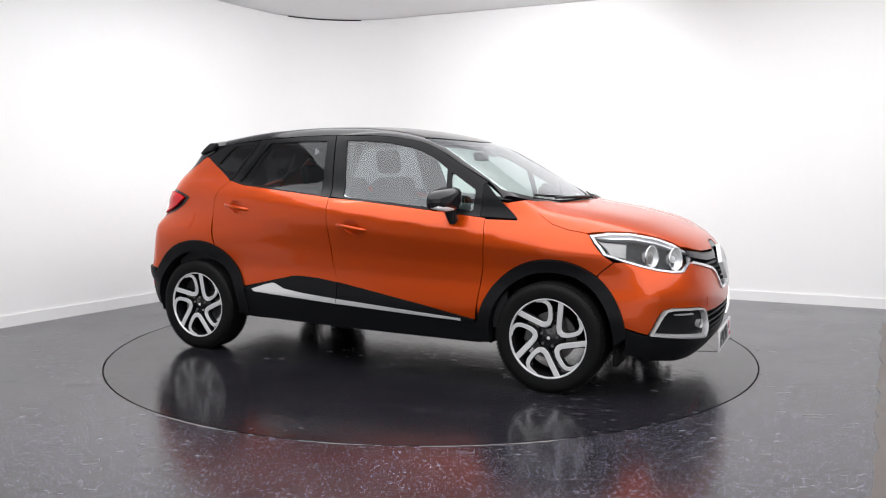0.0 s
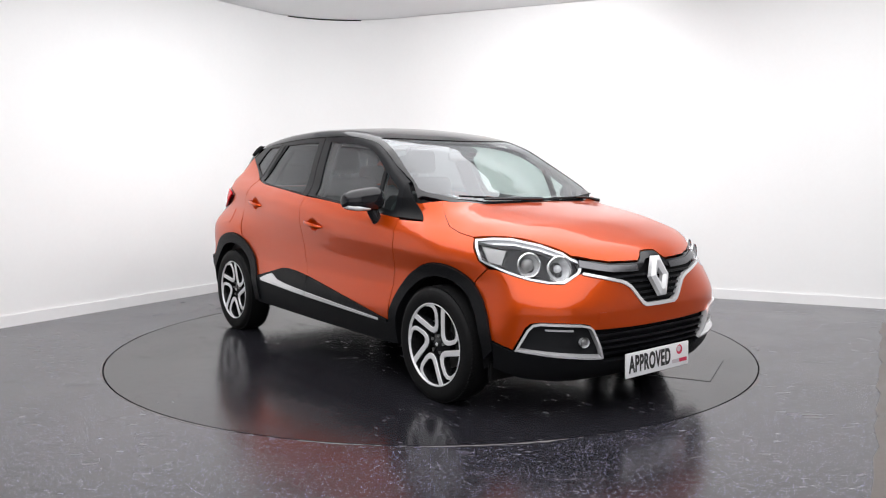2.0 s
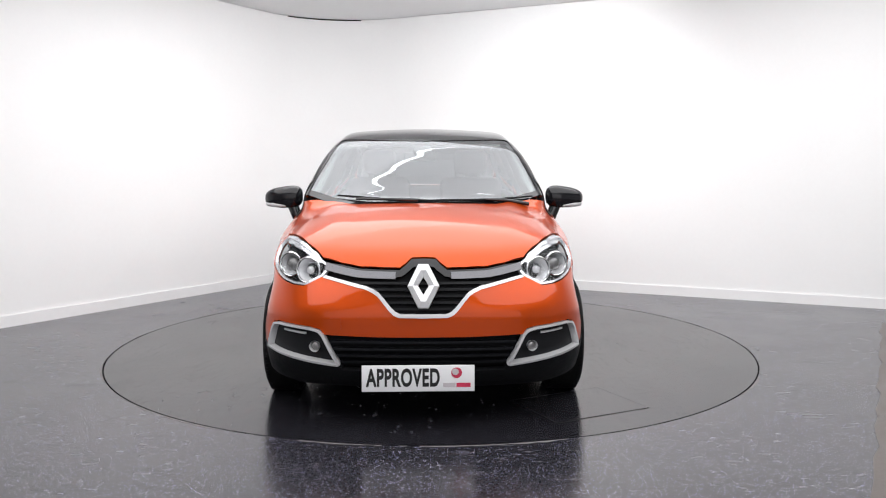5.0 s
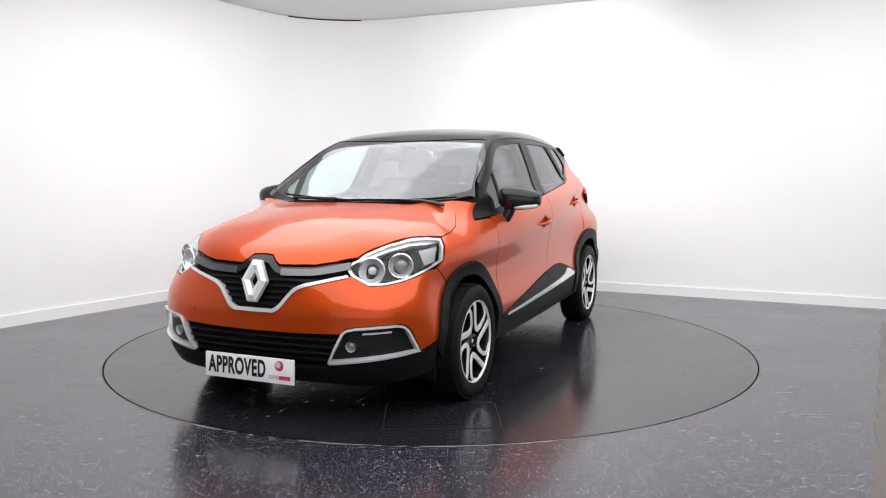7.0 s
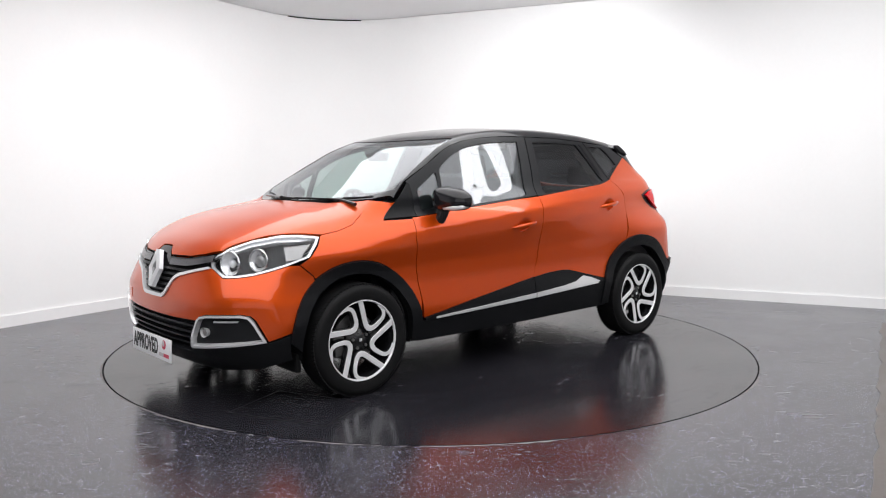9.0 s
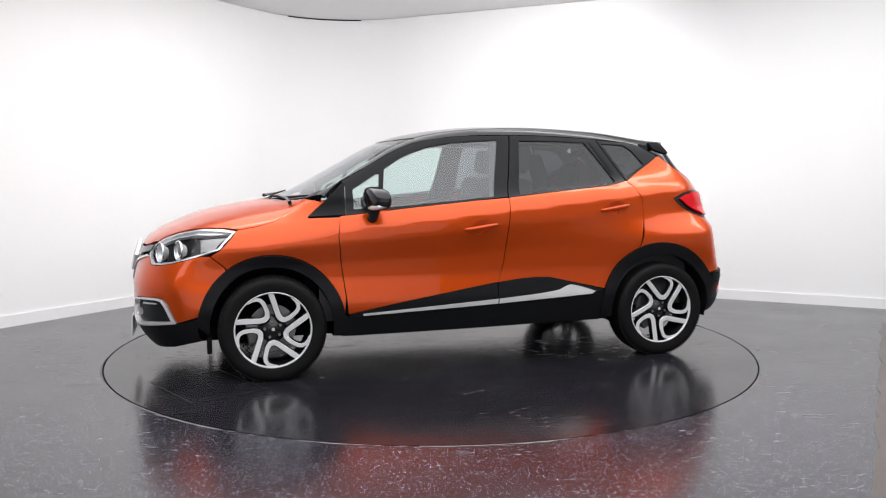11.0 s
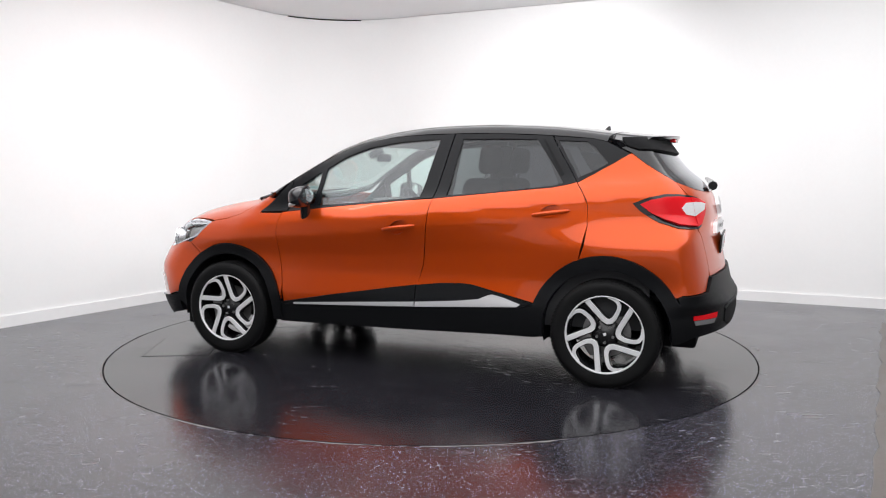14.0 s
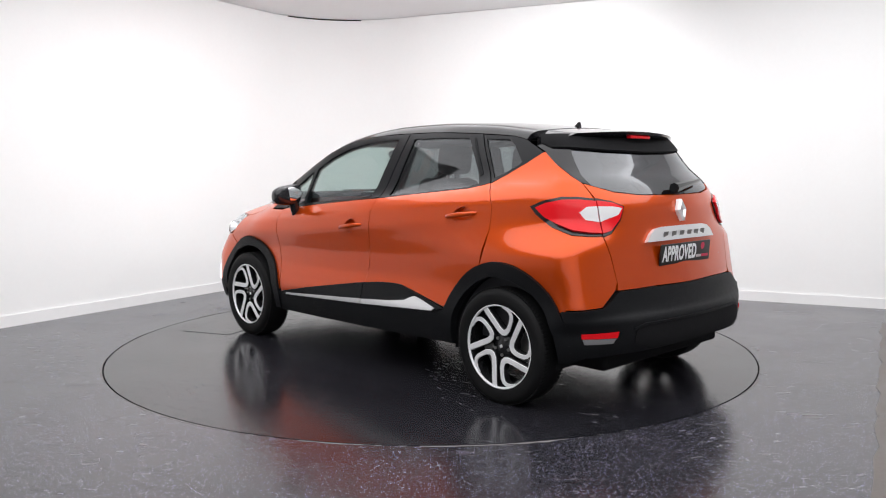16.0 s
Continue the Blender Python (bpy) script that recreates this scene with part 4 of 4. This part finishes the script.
# aerial
bm = bmesh.new()
pts = [(-1.10, 1.505), (-1.19, 1.500), (-1.175, 1.560), (-1.165, 1.562)]
l = [bm.verts.new((x + OFF[0], 0.010 * (0.35 if z > 1.53 else 1) + OFF[1], z)) for x, z in pts]
r = [bm.verts.new((x + OFF[0], -0.010 * (0.35 if z > 1.53 else 1) + OFF[1], z)) for x, z in pts]
bm.faces.new(l), bm.faces.new(r[::-1])
for i in range(4):
    bm.faces.new((l[i], r[i], r[(i + 1) % 4], l[(i + 1) % 4]))
part("aerial", bm, GLOSS_BLACK, car, "short black roof aerial")

# rear strip and number plates
panel("handle_strip", "tail", both_ways([(0, 0.888), (27.8, 0.884), (25.5, 0.925), (22.5, 0.950), (17, 0.960), (0, 0.962)]), SATIN, tailgate, lift=0.022, depth=0.03, step=0.02, label="silver handle strip with raised lettering")


def words(text, size, m, mat, parent, wide=1.0, bold=0.0):
    cu = bpy.data.curves.new("lettering", "FONT")
    cu.body, cu.size, cu.extrude, cu.offset, cu.align_x, cu.align_y = text, size, 0.0006, bold, "CENTER", "CENTER"
    cu.space_character = 1.08
    tmp = new("lettering", cu)
    me = bpy.data.meshes.new_from_object(tmp.evaluated_get(bpy.context.evaluated_depsgraph_get()))
    bpy.data.objects.remove(tmp)
    me.transform(m @ Matrix.Diagonal((wide, 1, 1, 1)))
    me.materials.clear()
    me.materials.append(mat)
    ob = new("lettering", me)
    ob.parent = parent
    return ob


def facing(x, y, z, s, lean=0.0):
    """A plane's pose, looking ahead (s = 1) or back (s = -1)."""
    m = Matrix(((0, 0, s, x + OFF[0]), (s, 0, 0, y + OFF[1]), (0, 1, 0, z), (0, 0, 0, 1)))
    return m @ Matrix.Rotation(radians(lean), 4, "X")


def bar(m, x0, x1, y0, y1, z, mat, parent, name="print"):
    bm = bmesh.new()
    box(bm, x0, x1, y0, y1, z, z + 0.0012, m)
    return part(name, bm, mat, parent, smooth=False)


def disc(m, x, y, r, z, mat, parent):
    bm = bmesh.new()
    bmesh.ops.create_cone(bm, cap_ends=True, segments=28, radius1=r, radius2=r, depth=0.0012, matrix=m @ Matrix.Translation((x, y, z)))
    return part("print", bm, mat, parent, smooth=False)


m = facing(2.158, -0.026, 0.268, 1, -2) @ Matrix.Rotation(radians(0.6), 4, "Y")
bm = bmesh.new()
box(bm, -0.272, 0.272, -0.064, 0.064, -0.01, 0.0, m, bevel=0.003)
plate = part("front_plate", bm, PLATE, car, "white dealer plate with black lettering")
words("APPROVED", 0.118, m @ Matrix.Translation((-0.072, 0, 0.0012)), INK, plate, 0.57, 0.0040)
disc(m, 0.185, 0.027, 0.026, 0.0008, PLATE_RED, plate)
disc(m, 0.179, 0.032, 0.016, 0.0020, PLATE_GREY, plate)
bar(m, 0.120, 0.180, -0.042, -0.022, 0.0004, PLATE_GREY, plate)
bar(m, 0.184, 0.252, -0.042, -0.022, 0.0004, PLATE_RED, plate)

m = facing(-1.915, 0.0, 0.812, -1, 4)
bm = bmesh.new()
box(bm, -0.262, 0.262, -0.056, 0.056, -0.012, 0.0, m, bevel=0.003)
plate = part("rear_plate", bm, INK, tailgate, "dark dealer plate with white lettering")
words("APPROVED", 0.112, m @ Matrix.Translation((-0.070, 0, 0.0012)), PLATE, plate, 0.60, 0.0036)
disc(m, 0.175, 0.028, 0.020, 0.0008, PLATE_RED, plate)
bar(m, 0.110, 0.165, -0.035, -0.020, 0.0004, PLATE_GREY, plate)
bar(m, 0.170, 0.245, -0.035, -0.020, 0.0004, PLATE_RED, plate)
for i in range(6):
    y = 0.20 - 0.08 * i
    c = skin("tail", [(math.degrees(math.atan2(y, 0.70)), 0.918)], 0.024)[0][0]
    mm = facing(c[0], c[1], c[2], -1, 8)
    bar(mm, -0.022, 0.022, -0.015, 0.015, 0.0, STEEL, tailgate, "raised_letter")
c = skin("tail", [(-33, 0.765)], 0.002)[0][0]
bar(facing(c[0] + 0.01, c[1], c[2], -1, 8), -0.03, 0.03, -0.012, 0.012, 0.0, CHROME, tailgate, "emblem")

# mirrors
for s in (1, -1):
    bm = bmesh.new()
    r = bmesh.ops.create_uvsphere(bm, u_segments=28, v_segments=18, radius=1)
    for v in bm.verts:
        x, y, z = v.co
        q = (abs(x) ** 3.0 + abs(y) ** 3.0 + abs(z) ** 3.0) ** (-1 / 3.0)
        x, y, z = x * q, y * q, z * q
        if x < 0:
            x *= 0.45
        v.co = (0.662 + 0.080 * x - 0.025 * y + OFF[0], s * (0.918 + 0.126 * y) + OFF[1], 1.092 + 0.070 * z * (1 - 0.15 * y) - 0.008 * y)
    mirror = part("door_mirror", bm, BLACK_PAINT, car, "black door mirror on a stalk")
    bm = bmesh.new()
    tube(bm, [(0.70 + OFF[0], s * 0.795 + OFF[1], 0.942), (0.695 + OFF[0], s * 0.825 + OFF[1], 0.955), (0.685 + OFF[0], s * 0.845 + OFF[1], 1.0), (0.672 + OFF[0], s * 0.87 + OFF[1], 1.07)], [0.028, 0.034, 0.034, 0.038], 12)
    part("stalk", bm, GLOSS_BLACK, mirror, "black mirror stalk")
    bm = bmesh.new()
    tube(bm, [(0.725 + OFF[0], s * 0.900 + OFF[1], 1.040), (0.714 + OFF[0], s * 0.975 + OFF[1], 1.043), (0.684 + OFF[0], s * 1.018 + OFF[1], 1.050), (0.63 + OFF[0], s * 1.028 + OFF[1], 1.058)], [0.009, 0.016, 0.016, 0.010], 10)
    part("indicator", bm, SATIN, mirror, "clear indicator strip")
    bm = bmesh.new()
    mt = Matrix.Translation((0.630 + OFF[0], s * 0.905 + OFF[1], 1.100)) @ Euler((0, radians(-90), 0)).to_matrix().to_4x4() @ Matrix.Diagonal((0.046, 0.085, 0.006, 1))
    bmesh.ops.create_uvsphere(bm, u_segments=24, v_segments=10, radius=1, matrix=mt)
    part("mirror_glass", bm, CHROME, mirror, "mirror glass")

# wipers
def skin_line(kind, uv, lift):
    return [tuple(p + OFF) for p in skin(kind, uv, lift)[0]]


for arm, blade in ((((1.285, -0.03), (1.235, -0.20), (1.175, -0.40)), ((1.262, 0.14), (1.215, -0.20), (1.090, -0.52))), (((1.165, 0.62), (1.17, 0.48), (1.195, 0.36)), ((1.06, 0.655), (1.175, 0.40), (1.245, 0.06)))):
    bm = bmesh.new()
    tube(bm, skin_line("top", arm, 0.018), [0.012, 0.009, 0.007])
    w = part("wiper", bm, GLOSS_BLACK, car, "black windscreen wiper")
    bm = bmesh.new()
    tube(bm, skin_line("top", blade, 0.010), [0.005, 0.009, 0.005])
    part("blade", bm, RUBBER, w)
bm = bmesh.new()
tube(bm, skin_line("tail", [(2, 1.150), (-6, 1.160), (-20, 1.175), (-33, 1.190)], 0.028), [0.030, 0.025, 0.018, 0.011])
part("rear_wiper", bm, GLOSS_BLACK, tailgate, "black rear wiper")

# ---- wheels ----
def lathe(bm, profile, n=64):
    rings = []
    for r, y in profile:
        rings.append([bm.verts.new((r * math.cos(2 * math.pi * i / n), y, r * math.sin(2 * math.pi * i / n))) for i in range(n)])
    for p, q in zip(rings, rings[1:]):
        for i in range(n):
            bm.faces.new((p[i], p[(i + 1) % n], q[(i + 1) % n], q[i]))


def build_wheel():
    w = new("wheel")
    bm = bmesh.new()
    lathe(bm, [(0.235, 0.078), (0.243, 0.096), (0.262, 0.101), (0.294, 0.104), (0.312, 0.101), (0.319, 0.096), (0.332, 0.084), (0.338, 0.070), (0.341, 0.05), (0.342, 0), (0.341, -0.05), (0.334, -0.08), (0.29, -0.10), (0.24, -0.09)], 72)
    tyre = part("tyre", bm, RUBBER, w, "black rubber tyre")
    bm = bmesh.new()
    for i in range(90):
        for side in (-1, 1):
            a = 2 * math.pi * (i + 0.25 * side) / 90
            mt = Matrix.Rotation(-a, 4, "Y") @ Matrix.Translation((0.3362, side * 0.066, 0)) @ Matrix.Rotation(radians(18 * side), 4, "X")
            bmesh.ops.create_cube(bm, size=1, matrix=mt @ Matrix.Diagonal((0.007, 0.042, 0.014, 1)))
    part("tread", bm, RUBBER, tyre, smooth=False)["kind"] = "stuff"
    bm = bmesh.new()
    lathe(bm, [(0.243, 0.094), (0.244, 0.098), (0.239, 0.099), (0.236, 0.095), (0.232, 0.084)], 72)
    part("rim", bm, ALLOY, w, "bright machined rim edge")
    bm = bmesh.new()
    lathe(bm, [(0.233, 0.088), (0.226, 0.06), (0.222, 0.0), (0.222, -0.085)], 64)
    part("barrel", bm, RIM_BLACK, w, "black rim barrel")
    bm = bmesh.new()
    lathe(bm, [(0.150, -0.012), (0.150, 0.002), (0.06, 0.002)], 48)
    part("brake_disc", bm, STEEL, w, "worn steel brake disc")
    bm = bmesh.new()
    box(bm, 0.085, 0.165, -0.03, 0.035, -0.075, 0.075, Matrix.Rotation(radians(-35), 4, "Y"), 0.012)
    part("brake_caliper", bm, STEEL, w)
    bm = bmesh.new()
    lathe(bm, [(0.0001, 0.070), (0.024, 0.070), (0.030, 0.066), (0.062, 0.058), (0.085, 0.040), (0.09, 0.0)], 40)
    part("hub", bm, RIM_BLACK, w, "black hub")
    bm = bmesh.new()
    lathe(bm, [(0.0001, 0.074), (0.012, 0.073), (0.013, 0.069)], 4)
    part("hub_emblem", bm, ALLOY, w)
    for i in range(5):
        t = Matrix.Rotation(radians(72 * i), 4, "Y")
        bm = bmesh.new()
        bmesh.ops.create_cone(bm, cap_ends=True, segments=12, radius1=0.009, radius2=0.008, depth=0.018, matrix=t @ Matrix.Translation((0.052 * math.cos(radians(50)), 0.060, 0.052 * math.sin(radians(50)))) @ Matrix.Rotation(radians(90), 4, "X"))
        part("wheel_bolt", bm, STEEL, w)
        # black backing of the loop, then its machined face
        R = 0.240
        inner = [(-0.52, 0.855), (-0.30, 0.640), (-0.115, 0.455), (-0.04, 0.385), (0.05, 0.345), (0.14, 0.36), (0.225, 0.45), (0.285, 0.58), (0.325, 0.70), (0.325, 0.80), (0.275, 0.885), (0.17, 0.945), (0.03, 0.975)]
        width = [0.072, 0.072, 0.070, 0.070, 0.072, 0.068, 0.060, 0.055, 0.054, 0.052, 0.048, 0.040, 0.026]
        fine, fw = [], []
        for k in range(len(inner) - 1):
            for s in (0, 0.5):
                fine.append((inner[k][0] * (1 - s) + inner[k + 1][0] * s, inner[k][1] * (1 - s) + inner[k + 1][1] * s))
                fw.append(width[k] * (1 - s) + width[k + 1] * s)
        fine.append(inner[-1]), fw.append(width[-1])
        for name, mat, grow, y_face, y_back in (("spoke", RIM_BLACK, 1.25, 0.086, 0.045), ("machined_face", ALLOY, 1.0, 0.0905, 0.080)):
            bm = bmesh.new()
            rows = []
            for k, ((u, v), hw) in enumerate(zip(fine, fw)):
                a, b = fine[max(0, k - 1)], fine[min(len(fine) - 1, k + 1)]
                d = Vector((b[0] - a[0], b[1] - a[1])).normalized()
                n = Vector((-d.y, d.x)) * hw * grow
                dip = 0.020 * max(0, 1 - (math.hypot(u, v) / 0.85)) ** 1.0
                row = []
                for f, y in ((1, y_back), (1, y_face - 0.003), (0.86, y_face), (-0.86, y_face), (-1, y_face - 0.003), (-1, y_back)):
                    row.append(bm.verts.new(t @ Vector((-(u + n.x * f) * R, y - dip, (v + n.y * f) * R))))
                rows.append(row)
            for p, q in zip(rows, rows[1:]):
                for j in range(5):
                    bm.faces.new((p[j], p[j + 1], q[j + 1], q[j]))
            bm.faces.new(rows[0]), bm.faces.new(rows[-1])
            part(name, bm, mat, w, "black spoke loop" if name == "spoke" else "bright machined spoke face")
    return w


wheel = build_wheel()
wheel.parent = car
wheel["label"] = "two-tone alloy wheel with black rubber tyre"
spots = [(FX, 1, 44), (RX, 1, 69), (FX, -1, 21), (RX, -1, 33)]
for i, (x, s, a) in enumerate(spots):
    m = Matrix.Translation((x + OFF[0], s * 0.788 + OFF[1], 0.3155)) @ Matrix.Rotation(0 if s > 0 else math.pi, 4, "Z") @ Matrix.Rotation(radians(a), 4, "Y")
    if i == 0:
        wheel.matrix_basis = m @ Matrix.Scale(0.945, 4)
    else:
        copy_thing(wheel, m)

# ---- underside and cabin ----
bm = bmesh.new()
box(bm, -1.80 + OFF[0], 1.95 + OFF[0], -0.60 + OFF[1], 0.60 + OFF[1], 0.215, 0.30, bevel=0.02)
part("underbody", bm, DARK, car, "dark underbody")
bm = bmesh.new()
box(bm, -0.88 + OFF[0], 0.86 + OFF[0], -0.80 + OFF[1], 0.80 + OFF[1], 0.255, 0.31)
part("floor_pan", bm, DARK, car)
pair("door_trim", "side", [(1.02, 0.32), (-1.55, 0.32), (-1.55, 1.12), (-1.10, 1.165), (-0.79, 1.120), (0.0, 1.048), (0.43, 1.008), (0.82, 0.965), (1.02, 0.945)], PANEL, car, lift=-0.075, depth=0.02, step=0.06, label="dark inner door trim")
panel("headliner", "top", [(0.40, -0.52), (0.46, 0.0), (0.40, 0.52), (0.0, 0.57), (-1.28, 0.50), (-1.28, -0.50), (0.0, -0.57)], LINER, car, lift=-0.035, depth=0.01, step=0.05, label="pale grey headliner")
pair("pillar_trim", "side", [(-0.16, 1.48), (-0.33, 1.48), (-0.30, 1.05), (-0.10, 1.05)], PANEL, car, lift=-0.05, depth=0.02, step=0.04)
pair("rear_pillar_trim", "side", [(-0.86, 1.44), (-1.02, 1.42), (-1.17, 1.16), (-1.02, 1.14)], PANEL, car, lift=-0.06, depth=0.02, step=0.04)


def slab(name, x0, x1, y0, y1, z0, z1, mat, parent, rx=0, ry=0, bevel=0.03, label=""):
    bm = bmesh.new()
    m = Matrix.Translation(((x0 + x1) / 2 + OFF[0], (y0 + y1) / 2 + OFF[1], (z0 + z1) / 2)) @ Euler((0, radians(ry), 0)).to_matrix().to_4x4()
    box(bm, -(x1 - x0) / 2, (x1 - x0) / 2, -(y1 - y0) / 2, (y1 - y0) / 2, -(z1 - z0) / 2, (z1 - z0) / 2, m, bevel)
    return part(name, bm, mat, parent, label)


for y in (0.36, -0.36):
    seat = slab("front_seat", -0.30, 0.25, y - 0.25, y + 0.25, 0.48, 0.66, FABRIC, car, ry=-6, bevel=0.05, label="dark fabric front seat")
    slab("backrest", -0.42, -0.26, y - 0.24, y + 0.24, 0.58, 1.22, FABRIC, seat, ry=-14, bevel=0.06)
    slab("headrest", -0.50, -0.40, y - 0.13, y + 0.13, 1.24, 1.43, FABRIC, seat, ry=-8, bevel=0.045)
    bm = bmesh.new()
    for d in (-0.05, 0.05):
        tube(bm, [(-0.41 + OFF[0], y + d + OFF[1], 1.16), (-0.445 + OFF[0], y + d + OFF[1], 1.28)], 0.006)
    part("headrest_posts", bm, STEEL, seat)
bench = slab("rear_bench", -1.05, -0.55, -0.60, 0.60, 0.50, 0.68, FABRIC, car, ry=-5, bevel=0.05, label="dark fabric rear bench")
slab("backrest", -1.17, -1.02, -0.60, 0.60, 0.62, 1.14, FABRIC, bench, ry=-16, bevel=0.05)
for y in (0.38, -0.38):
    slab("headrest", -1.24, -1.14, y - 0.12, y + 0.12, 1.15, 1.31, FABRIC, bench, ry=-10, bevel=0.04)
slab("parcel_shelf", -1.72, -1.20, -0.60, 0.60, 1.07, 1.095, PANEL, car, bevel=0.006, label="dark parcel shelf")
slab("boot_floor", -1.85, -1.2, -0.58, 0.58, 0.48, 0.52, PANEL, car, bevel=0.006)
slab("bulkhead", 1.02, 1.10, -0.68, 0.68, 0.30, 0.95, DARK, car, bevel=0.01)
dash = slab("dashboard", 0.52, 1.06, -0.68, 0.68, 0.74, 0.985, PANEL, car, ry=4, bevel=0.06, label="dark moulded dashboard")
slab("instrument_hood", 0.48, 0.72, -0.55, -0.20, 0.96, 1.05, PANEL, dash, bevel=0.035)
slab("centre_console", -0.2, 0.60, -0.12, 0.12, 0.42, 0.80, PANEL, car, bevel=0.04)
bm = bmesh.new()
mt = Matrix.Translation((0.42 + OFF[0], -0.37 + OFF[1], 0.95)) @ Euler((0, radians(-66), 0)).to_matrix().to_4x4()
ringp = [mt @ Vector((0.185 * math.cos(2 * math.pi * i / 32), 0.185 * math.sin(2 * math.pi * i / 32), 0)) for i in range(32)]
tube(bm, ringp, 0.016, 10, True)
wheel_s = part("steering_wheel", bm, PANEL, car, "dark steering wheel")
bm = bmesh.new()
bmesh.ops.create_uvsphere(bm, u_segments=20, v_segments=10, radius=0.07, matrix=mt @ Matrix.Diagonal((1, 1, 0.45, 1)))
for a in (0, 180, 270):
    box(bm, 0.05, 0.18, -0.018, 0.018, -0.012, 0.012, mt @ Matrix.Rotation(radians(a), 4, "Z"))
part("spokes", bm, PANEL, wheel_s)
rv = slab("rear_view_mirror", 0.505, 0.530, -0.14, 0.08, 1.330, 1.388, PANEL, car, ry=-10, bevel=0.014, label="dark interior rear-view mirror")
panel("mirror_mount", "top", [(0.585 + 0.052 * math.cos(a), -0.012 + 0.062 * math.sin(a)) for a in np.linspace(0, 2 * math.pi, 25)[:-1]], PANEL, rv, lift=-0.012, depth=0.03, step=0.02)

panel("tow_cover", "nose", rounded([(-26.5, 0.500), (-23.5, 0.500), (-23.5, 0.555), (-26.5, 0.555)], 0.01), ORANGE, car, lift=0.0025, depth=0.004, step=0.02)
for s in (1, -1):
    bm = bmesh.new()
    box(bm, 1.66 + OFF[0], 1.69 + OFF[0], s * 0.68 - 0.12 + OFF[1], s * 0.68 + 0.12 + OFF[1], 0.175, 0.28, bevel=0.008)
    part("air_deflector", bm, RUBBER, car, "black rubber flap ahead of the wheel")


def motions():
    turn = [(i / 4, pose(0, 0, 0, 0, 0, -27.323 - 12.4736 * i / 4)) for i in range(65)]
    walk(turntable, turn)
    walk(car, turn)


motions()
